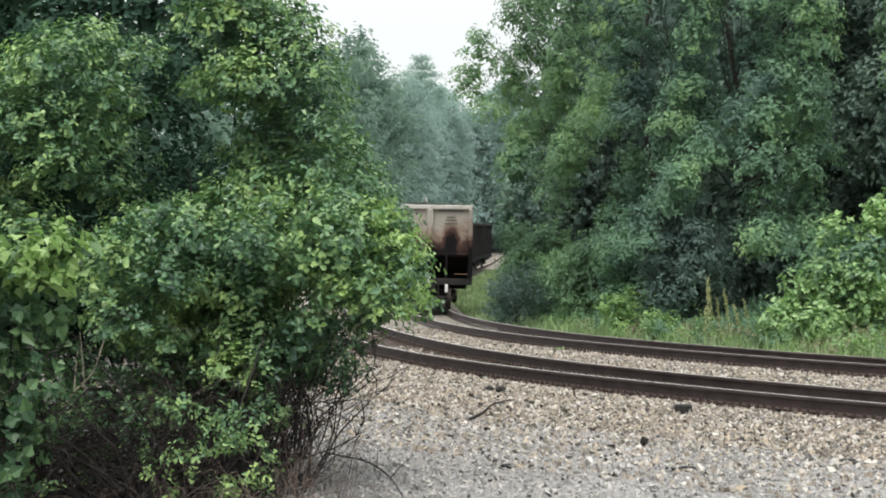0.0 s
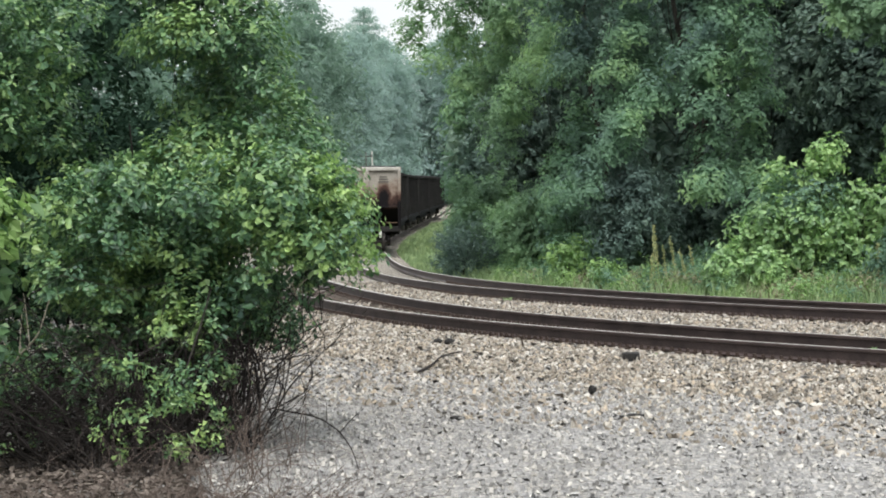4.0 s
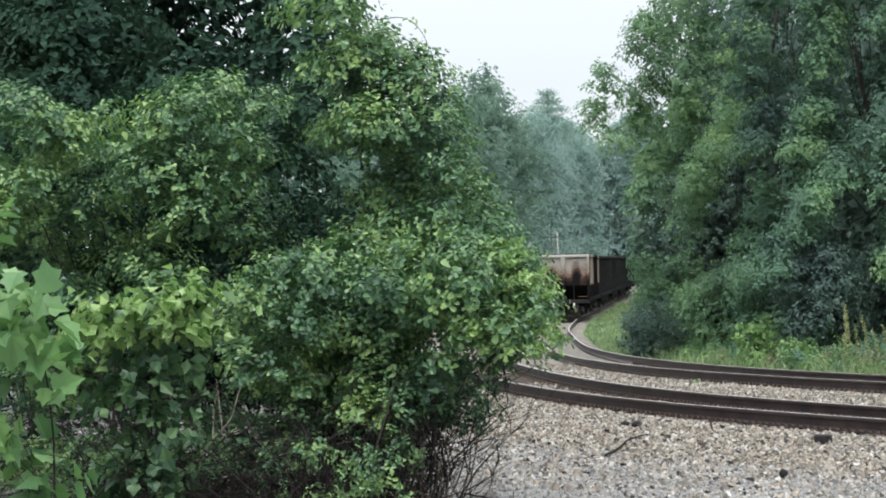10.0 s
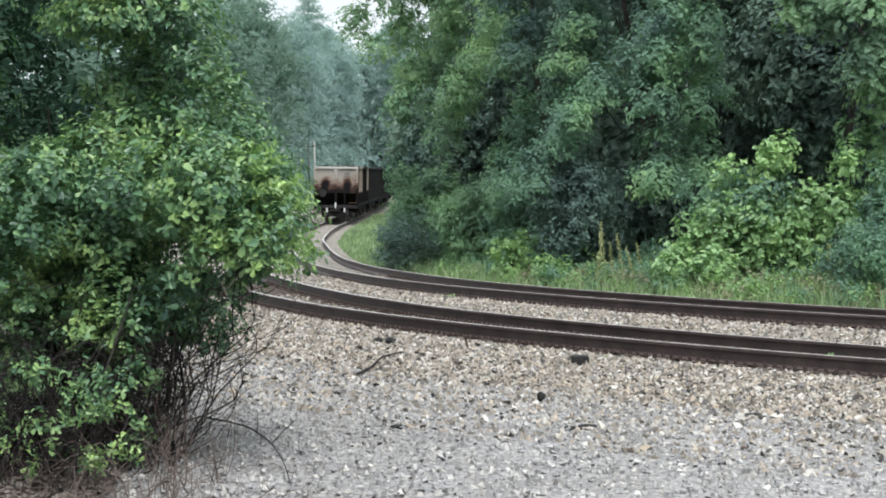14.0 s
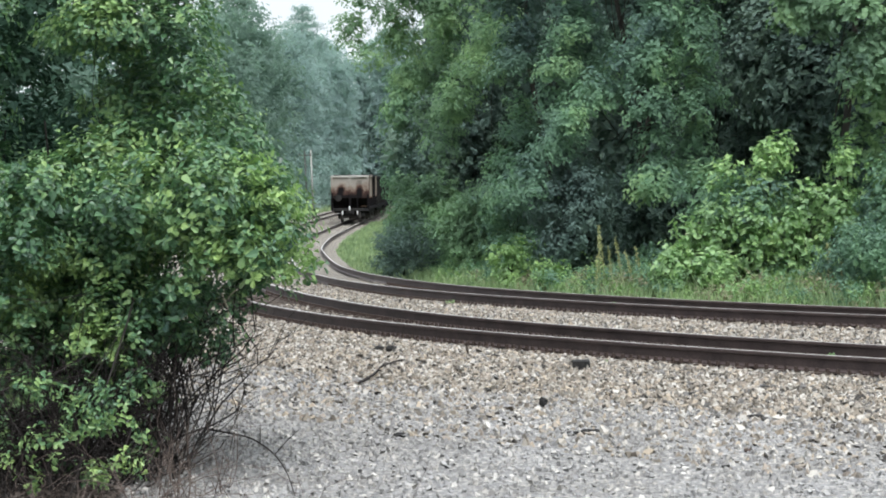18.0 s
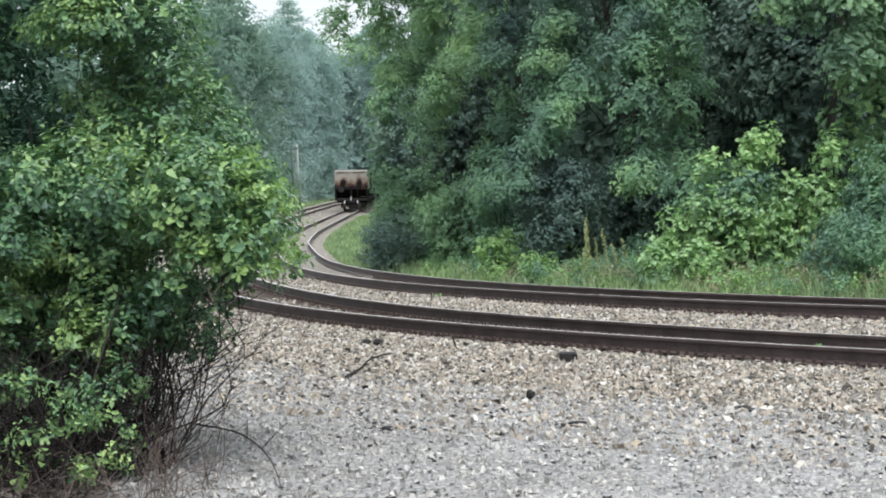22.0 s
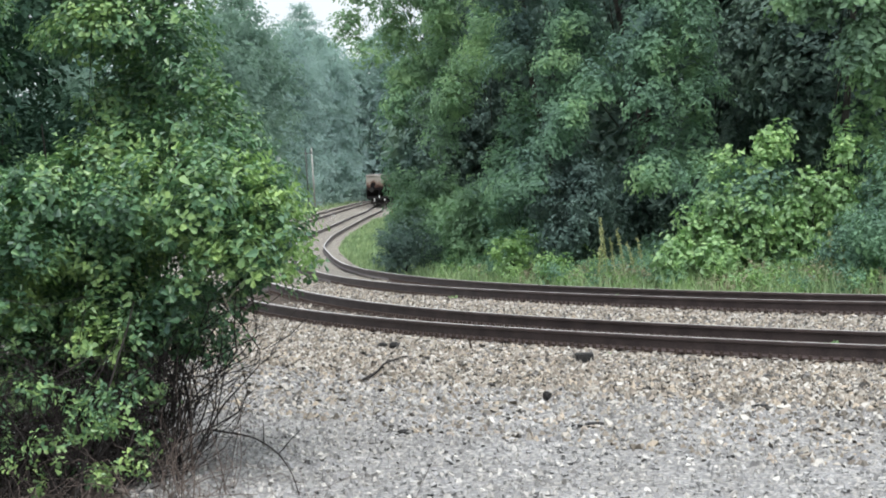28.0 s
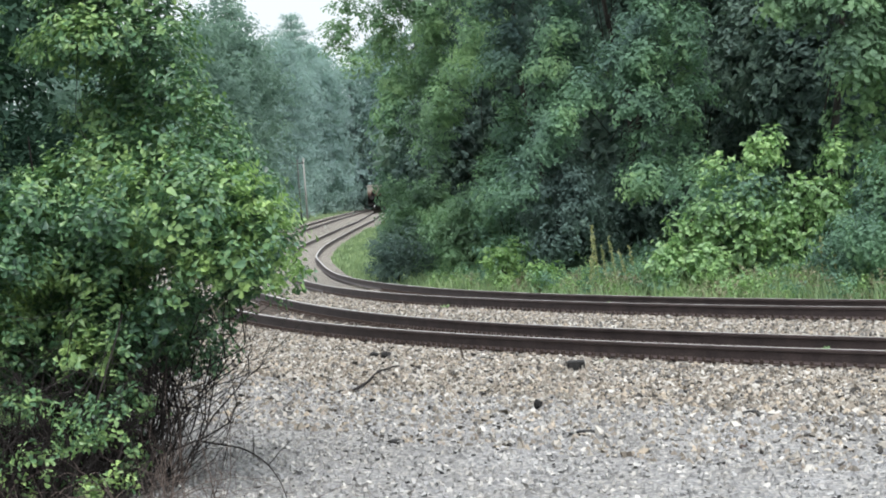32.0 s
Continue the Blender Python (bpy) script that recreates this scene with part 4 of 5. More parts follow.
# bare twigs under the foliage
def tangle(name, label, n, foot, reach, rad, mat, seed, bow=0.14, forks=2, local=0.0):
    rng = np.random.default_rng(seed)
    paths = []
    for _ in range(n):
        a = np.array([rng.uniform(foot[0], foot[1]), rng.uniform(foot[2], foot[3]), -0.05])
        b = np.array([rng.uniform(reach[0], reach[1]), rng.uniform(reach[2], reach[3]), rng.uniform(reach[4], reach[5])])
        if local:
            b[:2] = a[:2] + rng.normal(0, local, 2)
        line = bent(a, b, rng, bow, 8)
        q = rng.uniform(*rad)
        paths.append((line, np.linspace(q, q * 0.35, 8)))
        for _f in range(forks):
            i = rng.integers(2, 7)
            e = line[i] + unit(line[-1] - line[0] + rng.normal(0, 0.6, 3)) * rng.uniform(0.2, 0.6)
            paths.append((bent(line[i], e, rng, bow, 5), np.linspace(q * 0.5, q * 0.2, 5)))
    v, f = tubes(paths, 4)
    return tagged(new(name, mesh_from(name, v, f, mat)), label, "twigs", kind="stuff")


tangle("bare_twigs", "tangle of bare grey-brown twigs under the shrub", 170, (-2.9, -2.15, 10.8, 12.6), (-3.0, -1.8, 10.9, 12.7, 0.35, 1.1), (0.003, 0.009), M_TWIG, 31, 0.26, 3)
tangle("bare_twigs", "tangle of bare grey-brown twigs under the shrub", 360, (-5.2, -2.3, 10.3, 12.6), (-5.4, -2.1, 10.3, 12.6, 0.15, 0.95), (0.003, 0.008), M_TWIG, 32, 0.26, 3)
tangle("bare_twigs", "fan of bare dark twigs at the shrub's outer foot", 70, (-2.4, -1.85, 11.4, 12.5), (-2.3, -1.25, 11.3, 12.5, 0.7, 1.35), (0.003, 0.009), M_TWIG, 37, 0.16, 3)
tangle("dead_brush", "low brown heap of dead brush and vines", 270, (-2.3, -0.9, 8.1, 9.5), (-2.3, -0.5, 8.1, 9.5, 0.02, 0.14), (0.002, 0.005), M_STRAW, 33, 0.2, 2, 0.4)
tangle("dead_brush", "thin scatter of dead vines on the leaf litter", 160, (-4.6, -2.2, 8.1, 9.4), (-4.6, -2.2, 8.1, 9.4, 0.02, 0.08), (0.002, 0.004), M_STRAW, 38, 0.14, 2, 0.4)
tangle("dead_brush", "straggling dead stems at the shrub's foot", 26, (-2.0, -1.6, 9.3, 10.6), (-2.1, -1.5, 9.3, 10.7, 0.05, 0.38), (0.002, 0.005), M_STRAW, 36, 0.3, 2, 0.45)
tangle("dead_stalks", "upright dead straw-brown stalks beside the shrub", 30, (-1.8, -1.45, 10.3, 11.3), (-1.8, -1.4, 10.3, 11.3, 0.25, 0.6), (0.002, 0.005), M_STRAW, 34, 0.06, 1, 0.12)


def litter(label, n, x0, x1, y0, y1, seed, reach):
    """Dead leaves in a patch with a ragged edge."""
    rng = np.random.default_rng(seed)
    x, y = rng.uniform(x0, x1, n), rng.uniform(y0, y1, n)
    rag = np.array([noise.noise((a * 1.7, b * 1.7, seed)) for a, b in zip(x, y)])
    keep = x < np.interp(y, *reach) + rag * 0.45
    x, y = x[keep], y[keep]
    n = len(x)
    d = np.column_stack([rng.normal(0, 1, (n, 2)), rng.normal(0, 0.3, n)])
    up = np.column_stack([rng.normal(0, 0.5, (n, 2)), np.ones(n)])
    v, f = leaf_mesh(np.column_stack([x, y, rng.uniform(0.0, 0.035, n)]), d, up, rng.uniform(0.03, 0.075, n), rng, "oval")
    return tagged(new("leaf_litter", mesh_from("leaf_litter", v, f, M_LITTER)), label, "leaf litter", kind="stuff")


litter("brown dead leaves under and before the shrubs", 26000, -6.5, 0.0, 8.0, 11.8, 35, ([8.0, 8.8, 9.3, 9.7, 10.6, 11.8], [-0.8, -0.75, -1.1, -1.75, -2.1, -2.6]))


def cane(name, label, pts, r, mat, category="twig", forks=()):
    """A single bent cane through a few points."""
    p = np.array(pts, float)
    s = np.concatenate([[0], np.cumsum(np.linalg.norm(np.diff(p, axis=0), axis=1))])
    u = np.linspace(0, s[-1], 24)
    q = np.stack([np.interp(u, s, p[:, k]) for k in range(3)], 1)
    for _ in range(3):
        q[1:-1] = (q[:-2] + 2 * q[1:-1] + q[2:]) / 4
    root = tagged(new(name), label, category)
    root.location = p[0]
    v, f = tubes([(q - p[0], np.linspace(r, r * 0.5, 24))], 6)
    under(new("stem", mesh_from("stem", v, f, mat, smooth=True)), root)
    for i, tip in forks:
        v, f = tubes([(np.array([q[i], (q[i] + np.array(tip)) / 2 + [0, 0, 0.01], tip]) - p[0], [r * 0.5, r * 0.4, r * 0.2])], 4)
        under(new("side_twig", mesh_from("side_twig", v, f, mat)), root)
    return root


cane("bramble_cane", "arching brown bramble cane rooted in the gravel", [(-1.75, 12.3, 0.24), (-1.4, 12.0, 0.22), (-1.2, 11.6, 0.17), (-1.08, 11.3, 0.08), (-1.0, 10.9, 0.0)], 0.007, M_TWIG, forks=[(13, (-1.02, 11.6, 0.33)), (9, (-1.3, 11.7, 0.36)), (4, (-1.55, 11.9, 0.05))])
cane("bleached_twig", "forked bleached dead twig in the shrub", [(-1.52, 11.75, 1.14), (-1.56, 11.72, 1.26), (-1.60, 11.7, 1.42)], 0.008, M_PALETWIG, forks=[(3, (-1.42, 11.7, 1.28))])
cane("bleached_twig", "long curved bleached twig among the leaves", [(-3.6, 11.4, 0.55), (-3.45, 11.3, 0.75), (-3.28, 11.2, 0.9), (-3.2, 11.2, 1.15)], 0.010, M_PALETWIG, forks=[(12, (-3.38, 11.2, 1.2)), (8, (-3.42, 11.3, 1.1))])

# broad-leaved saplings in front of the shrubs
rng = np.random.default_rng(41)
plant("sapling", "broad-leaved green sapling with pale fresh tips", "sapling", (-3.62, 10.5, 0), (1.5, 0.012),
      [(-0.28, 0, 1.62, 0.10), (-0.1, 0, 1.58, 0.12), (0.12, 0, 1.70, 0.10), (0.28, 0.05, 1.72, 0.08), (-0.2, 0, 1.3, 0.2), (0.1, 0.1, 1.35, 0.2), (-0.2, 0, 0.95, 0.2), (0.08, 0, 0.8, 0.22), (-0.1, 0, 0.45, 0.25)],
      M_NEARSAP, rng, 46, 5, 0.085, "broad", 0.3, M_TWIG, "saplings by the lot", "foliage", 0.1, align=0.5)
tips = bpy.data.objects["sapling"]
v, f = sprigs(np.array([(-0.38, -0.15, 1.66), (-0.28, -0.2, 1.6), (-0.02, -0.15, 1.72), (0.1, -0.2, 1.66), (0.34, -0.1, 1.78), (0.38, -0.15, 1.7), (0.2, -0.2, 1.76)]), [np.full(3, 0.075)] * 7, 240, 5, 0.08, rng, "broad", 0.5)
under(new("young_leaves", mesh_from("young_leaves", v, f, M_BUSHTIP)), tips)
plant("sapling", "young sapling with very large lobed green leaves", "sapling", (-3.72, 8.7, 0), (1.8, 0.010),
      [(-0.3, 0, 2.05, 0.05), (-0.05, 0, 1.75, 0.06), (-0.2, 0, 1.5, 0.06), (-0.1, 0.05, 1.35, 0.06), (-0.25, 0, 1.15, 0.08), (-0.05, 0, 1.0, 0.08), (-0.3, 0, 1.75, 0.06), (-0.15, 0, 0.7, 0.1)],
      M_LOBED, rng, 20, 4, 0.17, "lobed", 0.35, M_TWIG, "saplings by the lot", "foliage", align=0.5)

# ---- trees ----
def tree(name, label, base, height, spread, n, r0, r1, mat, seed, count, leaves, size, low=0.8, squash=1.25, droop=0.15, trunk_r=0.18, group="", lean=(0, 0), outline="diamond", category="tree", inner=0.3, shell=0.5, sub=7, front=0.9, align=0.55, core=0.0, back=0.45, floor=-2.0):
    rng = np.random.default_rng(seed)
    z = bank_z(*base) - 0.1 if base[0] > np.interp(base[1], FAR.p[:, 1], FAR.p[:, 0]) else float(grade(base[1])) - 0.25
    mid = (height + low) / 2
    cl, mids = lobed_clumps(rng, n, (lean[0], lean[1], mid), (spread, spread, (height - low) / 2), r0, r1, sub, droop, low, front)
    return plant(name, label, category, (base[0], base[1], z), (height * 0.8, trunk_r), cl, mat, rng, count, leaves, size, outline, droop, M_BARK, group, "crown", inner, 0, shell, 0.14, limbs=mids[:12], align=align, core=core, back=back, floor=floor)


# the woods beyond the far track
def drape_clumps(rng, columns, r0, r1, sub):
    """Curtains of leaves: in each column (x, y, top, foot, width, slant) boughs hang one under the other, each a ragged
    cap of small clumps that falls back beneath; also gives the boughs' middles."""
    out, mids = [], []
    for x, y, top, foot, w, slant in columns:
        z, phase = top - rng.uniform(0, 0.4), rng.uniform(0, 6.28)
        while z > foot:
            r = rng.uniform(r0, r1) * (0.75 + 0.25 * min(1.0, (top - z + 0.3) / 1.5))
            p = np.array([x + slant * (top - z) + 0.35 * w * math.sin(z * 0.8 + phase) + rng.normal(0, 0.22 * w), y - rng.uniform(0, 1.1) * r0 / 0.5, z])
            mids.append(p)
            stretch = np.array([rng.uniform(0.8, 1.4) * w, 0.85, rng.uniform(0.7, 1.0)])
            for _ in range(sub):
                d = unit(rng.normal(0, 1, 3) + [0, -0.6, 0.4])
                if d[2] < -0.3:
                    d[2] *= -0.4
                e = d * r * stretch * rng.uniform(0.6, 1.06)
                e[2] -= 0.55 * (np.hypot(e[0], e[1]) / r) ** 2 * r
                q = r * rng.uniform(0.38, 0.62)
                if p[2] + e[2] - q * 0.5 < 0.0:
                    continue
                out.append((*(p + e), q, q, q * 0.75, *(0.5 * unit(e + np.array([0, 0, 0.35 * r])))))
            z -= r * rng.uniform(0.75, 1.2)
    return out, mids


def draped_tree(label, base, columns, mat, seed, r0=0.45, r1=0.85, sub=8, count=26, size=0.115, leaves=5, outline="diamond", core=0.0, edge=None,
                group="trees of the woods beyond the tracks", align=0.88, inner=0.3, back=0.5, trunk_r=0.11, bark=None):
    """A tree hung with curtains of leaves; the columns' places are in the world, set to fit the camera's view, their
    heights over the tree's foot.
    """
    rng = np.random.default_rng(seed)
    z = bank_z(*base) - 0.1 if base[0] > np.interp(base[1], FAR.p[:, 1], FAR.p[:, 0]) else float(grade(base[1])) - 0.25
    cl, mids = drape_clumps(rng, [(x - base[0], y - base[1], top, foot, w, slant) for x, y, top, foot, w, slant in columns], r0, r1, sub)
    if edge:
        cl = [c for c in cl if c[0] + base[0] - c[3] > np.interp(c[2] + z, *edge)]
        mids = [c for c in mids if c[0] + base[0] > np.interp(c[2] + z, *edge) + 0.5]
    keep = [mids[i] for i in rng.permutation(len(mids))[:12]]
    high = max(c[2] for c in columns)
    return plant("broadleaf_tree", label, "tree", (base[0], base[1], z), (high * 0.8, trunk_r), cl, mat, rng, count, leaves, size, outline, 0.15, bark or M_BARK, group, "crown", inner, 0, 0.5, 0.14, limbs=keep, align=align, core=core, back=back, floor=-0.4)


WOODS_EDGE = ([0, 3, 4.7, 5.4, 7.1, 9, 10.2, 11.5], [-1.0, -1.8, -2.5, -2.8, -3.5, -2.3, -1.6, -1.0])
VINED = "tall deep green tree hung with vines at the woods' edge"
draped_tree(VINED, (0.95, 60.5), [(-2.6, 51.5, 8.6, 5.9, 0.9, 0.0), (-1.5, 51.8, 10.2, 5.2, 0.9, 0.1), (-0.4, 52.6, 10.8, 4.4, 0.8, 0.0)], M_LITLEAF, 60, edge=WOODS_EDGE)
draped_tree(VINED, (2.3, 61.0), [(1.5, 48.0, 6.8, 3.4, 0.55, -0.58), (1.3, 49.6, 13.2, 6.4, 0.8, 0.0), (0.2, 50.8, 11.4, 6.0, 0.7, 0.0)], M_LITLEAF, 61)
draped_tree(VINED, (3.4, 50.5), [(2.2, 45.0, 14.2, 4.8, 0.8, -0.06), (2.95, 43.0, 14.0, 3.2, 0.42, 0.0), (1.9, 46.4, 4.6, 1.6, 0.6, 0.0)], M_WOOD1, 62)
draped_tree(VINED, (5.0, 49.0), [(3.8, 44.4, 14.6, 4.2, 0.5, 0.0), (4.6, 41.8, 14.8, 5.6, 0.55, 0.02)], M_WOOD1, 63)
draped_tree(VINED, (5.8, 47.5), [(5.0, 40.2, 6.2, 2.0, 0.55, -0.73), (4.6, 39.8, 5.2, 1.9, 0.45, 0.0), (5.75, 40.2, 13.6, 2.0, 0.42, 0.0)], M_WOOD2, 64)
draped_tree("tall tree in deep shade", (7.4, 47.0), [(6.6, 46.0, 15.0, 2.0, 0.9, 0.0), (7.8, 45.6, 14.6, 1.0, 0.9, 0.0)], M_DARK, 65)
draped_tree("tall broad-leaved tree with fresh green outer leaves", (8.8, 39.4), [(7.7, 36.6, 12.0, 4.9, 0.6, -0.05), (8.5, 35.8, 13.4, 3.4, 0.6, 0.0), (9.4, 37.4, 13.6, 2.0, 0.7, 0.0), (10.2, 36.0, 13.0, 1.0, 0.6, 0.0)], M_LITLEAF, 66, size=0.135, count=17, outline="broad")
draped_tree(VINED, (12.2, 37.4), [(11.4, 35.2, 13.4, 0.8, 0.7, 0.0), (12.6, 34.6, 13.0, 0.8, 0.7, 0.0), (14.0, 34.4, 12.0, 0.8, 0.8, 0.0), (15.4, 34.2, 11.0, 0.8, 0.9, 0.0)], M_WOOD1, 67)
# deeper trees take the dark leaf, which paints in the woods' inner shade
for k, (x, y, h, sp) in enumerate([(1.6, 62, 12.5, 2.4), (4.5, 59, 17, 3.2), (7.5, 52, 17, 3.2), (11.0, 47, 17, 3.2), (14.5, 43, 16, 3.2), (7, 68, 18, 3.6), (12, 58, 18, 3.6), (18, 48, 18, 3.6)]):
    tree("broadleaf_tree", "tall tree deeper in the woods, coloured as in shade", (x, y), h, sp, 18, 1.2, 1.9, M_DARK, 80 + k, 3.4, 4, 0.3, 0.8, 1.3, 0.3, trunk_r=0.09, front=0.9, group="trees of the woods beyond the tracks", core=2.2, align=0.7)
# lower growth along the verge
def low_bush(label, base, w, h, n, mat, seed, size=0.13, count=26, outline="diamond", name="bush", droop=0.0, d=None, align=0.5, taper=0.0):
    rng = np.random.default_rng(seed)
    z = bank_z(*base) - 0.05
    r = min(w, h) * 0.28
    cl = scatter_clumps(rng, n, (0, 0, h * 0.5), (w * 0.42, (d or w) * 0.42, h * 0.42), r * 0.6, r * 1.05)
    if taper:
        cl = [(c[0] * (1.3 - taper * c[2] / h), c[1] * (1.3 - taper * c[2] / h), c[2], *(q * (1.25 - 0.6 * taper * c[2] / h) for q in c[3:])) for c in cl]
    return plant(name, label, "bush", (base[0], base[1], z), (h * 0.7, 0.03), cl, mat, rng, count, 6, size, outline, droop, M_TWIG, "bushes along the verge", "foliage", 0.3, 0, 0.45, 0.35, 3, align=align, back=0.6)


low_bush("grey-green dense juniper-like bush at the grass edge", (-1.2, 49.5), 2.1, 1.7, 18, M_DARK, 101, 0.09, 40, "lance")
cane("trailing_vine", "thin leafy vine shoot arching over the shrub", [(-2.8, 12.3, 3.85), (-2.72, 12.3, 4.02), (-2.55, 12.3, 4.03), (-2.4, 12.3, 3.91), (-2.15, 12.3, 3.95), (-2.0, 12.3, 3.83), (-1.95, 12.3, 3.67)], 0.005, M_TWIG, "vine")
vine = bpy.data.objects["trailing_vine"]
rng = np.random.default_rng(77)
u = rng.random(26)
q = np.stack([np.interp(u, np.linspace(0, 1, 7), c) for c in np.array([(-2.8, 3.85), (-2.72, 4.02), (-2.55, 4.03), (-2.4, 3.91), (-2.15, 3.95), (-2.0, 3.83), (-1.95, 3.67)]).T], 1)
v, f = leaf_mesh(np.column_stack([q[:, 0] + 2.8, rng.normal(0, 0.03, 26), q[:, 1] - 3.85 + rng.normal(0, 0.02, 26)]), rng.normal(0, 1, (26, 3)), rng.normal(0, 1, (26, 3)), rng.uniform(0.03, 0.06, 26), rng, "oval")
under(new("vine_leaves", mesh_from("vine_leaves", v, f, M_BUSHTIP)), vine)
low_bush("leafy green bush at the woods' edge", (-0.5, 56), 1.8, 3.4, 24, M_LITLEAF, 102, 0.13)
low_bush("leafy green bush at the woods' edge", (0.4, 51), 2.0, 2.2, 20, M_LITLEAF, 113, 0.12)
low_bush("leafy green bush at the woods' edge", (0.9, 47.5), 2.0, 2.6, 22, M_LITLEAF, 103, 0.12)
low_bush("leafy green bush at the woods' edge", (1.9, 45), 2.2, 2.8, 20, M_WOOD2, 104, 0.12)
low_bush("lit leafy green bush at the bend", (-1.3, 55), 1.5, 3.3, 20, M_LITLEAF, 125, 0.12, 28, align=0.75)
low_bush("tall undergrowth between the trees, coloured as in shade", (0.7, 58.0), 3.2, 6.5, 30, M_DARK, 127, 0.16, 16)
low_bush("tall undergrowth between the trees, coloured as in shade", (10.2, 43.0), 5.0, 9.0, 34, M_DARK, 128, 0.2, 12)
low_bush("tall undergrowth between the trees, coloured as in shade", (8.2, 49.5), 3.6, 11.0, 34, M_DARK, 129, 0.22, 10)
low_bush("undergrowth in a hollow of the woods, coloured as in shade", (5.0, 44.0), 2.8, 2.6, 20, M_DARK, 126, 0.14, 20)
low_bush("bright yellow-green bush at the woods' edge", (1.45, 39.5), 0.9, 1.25, 9, M_YELLOW, 105, 0.11, 34)
low_bush("bright yellow-green low bush in the grass", (2.3, 37.2), 0.7, 0.7, 7, M_YELLOW, 106, 0.09, 40)
low_bush("dark leafy bush draped with vines", (3.0, 39.8), 2.0, 2.9, 26, M_DARK, 107, 0.12, 30, align=0.8)
low_bush("tall leafy bush at the bend", (-0.94, 64), 2.6, 8.0, 30, M_WOOD1, 120, 0.18, 16)
low_bush("large leafy bush past the bend", (0.3, 72), 3.0, 5.5, 26, M_LITLEAF, 114, 0.2, 14)
low_bush("large leafy bush past the bend", (-0.2, 88), 3.4, 6.5, 26, M_LITLEAF, 115, 0.25, 10)
# from here on the bushes past the bend carry painted haze
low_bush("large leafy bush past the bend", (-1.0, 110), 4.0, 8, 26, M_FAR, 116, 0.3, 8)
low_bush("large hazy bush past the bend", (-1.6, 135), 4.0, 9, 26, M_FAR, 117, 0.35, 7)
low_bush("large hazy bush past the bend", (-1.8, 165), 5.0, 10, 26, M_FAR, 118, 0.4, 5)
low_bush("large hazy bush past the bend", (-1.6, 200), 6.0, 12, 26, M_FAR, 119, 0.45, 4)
for k, (x, y, w, h) in enumerate([(4.45, 33.8, 0.7, 1.1), (4.85, 34.2, 0.8, 1.5), (5.3, 33.9, 0.8, 2.0), (5.65, 34.5, 0.8, 2.8), (6.0, 33.7, 0.8, 1.7), (6.25, 34.4, 0.7, 2.7), (6.62, 34.6, 0.9, 3.9),
                                  (6.8, 33.7, 0.8, 1.5), (7.2, 34.3, 0.8, 2.6), (7.7, 33.9, 0.8, 1.8), (8.0, 34.4, 0.9, 3.2), (5.2, 33.2, 0.6, 0.8), (8.6, 34.0, 0.8, 2.6)]):
    low_bush("pale green broad-leaved young tree in a thicket", (x, y), w, h, 14, M_SAP, 108 + k * 7, 0.105, 26, "broad", "sapling", align=0.6, taper=0.95)
low_bush("mid-green undergrowth in the thicket", (6.2, 35.2), 3.0, 2.0, 16, M_WOOD2, 190, 0.12)
low_bush("mid-green tangled bush by the rails", (7.9, 31.0), 2.4, 1.4, 18, M_WOOD2, 111, 0.09, 55)
low_bush("mid-green leafy bush against the woods", (9.6, 33.0), 2.6, 3.2, 22, M_WOOD2, 112, 0.13)

# the tree behind the near shrubs, deep shade put into its leaf colour
tree("broadleaf_tree", "large dark shaded tree behind the shrubs", (-9.8, 24), 15, 4.2, 70, 1.1, 1.7, M_DEEPSHADE, 121, 8, 5, 0.17, 3.4, 1.0, 0.2, 0.25, lean=(0.1, 0), core=3.0, inner=0.6)
tree("broadleaf_tree", "leafy green tree behind the shrubs", (-14, 33), 9, 3.4, 20, 1.0, 1.6, M_WOOD1, 122, 8, 5, 0.18, 0.8, 1.2, 0.2, 0.25)

# far woods, their haze painted into leaf and bark colours
FARWOOD = [(-22, 92, 12), (-21, 108, 13.5), (-22, 122, 16), (-19.2, 137, 17.5), (-17.8, 152, 19.3), (-20.2, 165, 22.6), (-22, 180, 21), (-22.5, 196, 22), (-20.5, 216, 23), (-20, 232, 24), (-17, 252, 22), (-24, 200, 24)]
def far_tree(label, x, y, h, spread, mat, seed, group, size):
    """A tree too far off to show its leaves singly: five hanging columns, the middle one highest."""
    rng = np.random.default_rng(seed + 1000)
    cols = [(x + u * spread, y - 1.5 * math.cos(u * 1.5) * spread * 0.5, h * (1 - 0.22 * u * u) - rng.uniform(0, 1.2), 0.5, 1.0, 0.0) for u in (-0.9, -0.45, 0.0, 0.45, 0.9)]
    return draped_tree(label, (x, y), cols, mat, seed, 1.0, 1.8, 6, 0.21 / size ** 2, size, 4, "diamond", 2.4, None, group, 0.92, 0.1, 0.35, 0.16, M_HAZEBARK)


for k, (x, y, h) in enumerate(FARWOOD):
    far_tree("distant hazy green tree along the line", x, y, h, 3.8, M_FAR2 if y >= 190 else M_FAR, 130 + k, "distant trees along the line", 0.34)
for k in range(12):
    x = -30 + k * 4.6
    far_tree("distant tree at the end of the view, coloured blue-green for haze", x, 300 + 9 * math.sin(k * 2.1), 28 + 3 * math.sin(k * 1.7), 4.4, M_FAR2, 150 + k, "distant trees at the end of the view", 0.55)
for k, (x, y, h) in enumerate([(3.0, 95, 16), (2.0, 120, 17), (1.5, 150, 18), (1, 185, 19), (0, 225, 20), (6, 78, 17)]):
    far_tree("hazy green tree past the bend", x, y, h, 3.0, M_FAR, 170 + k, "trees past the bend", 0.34)


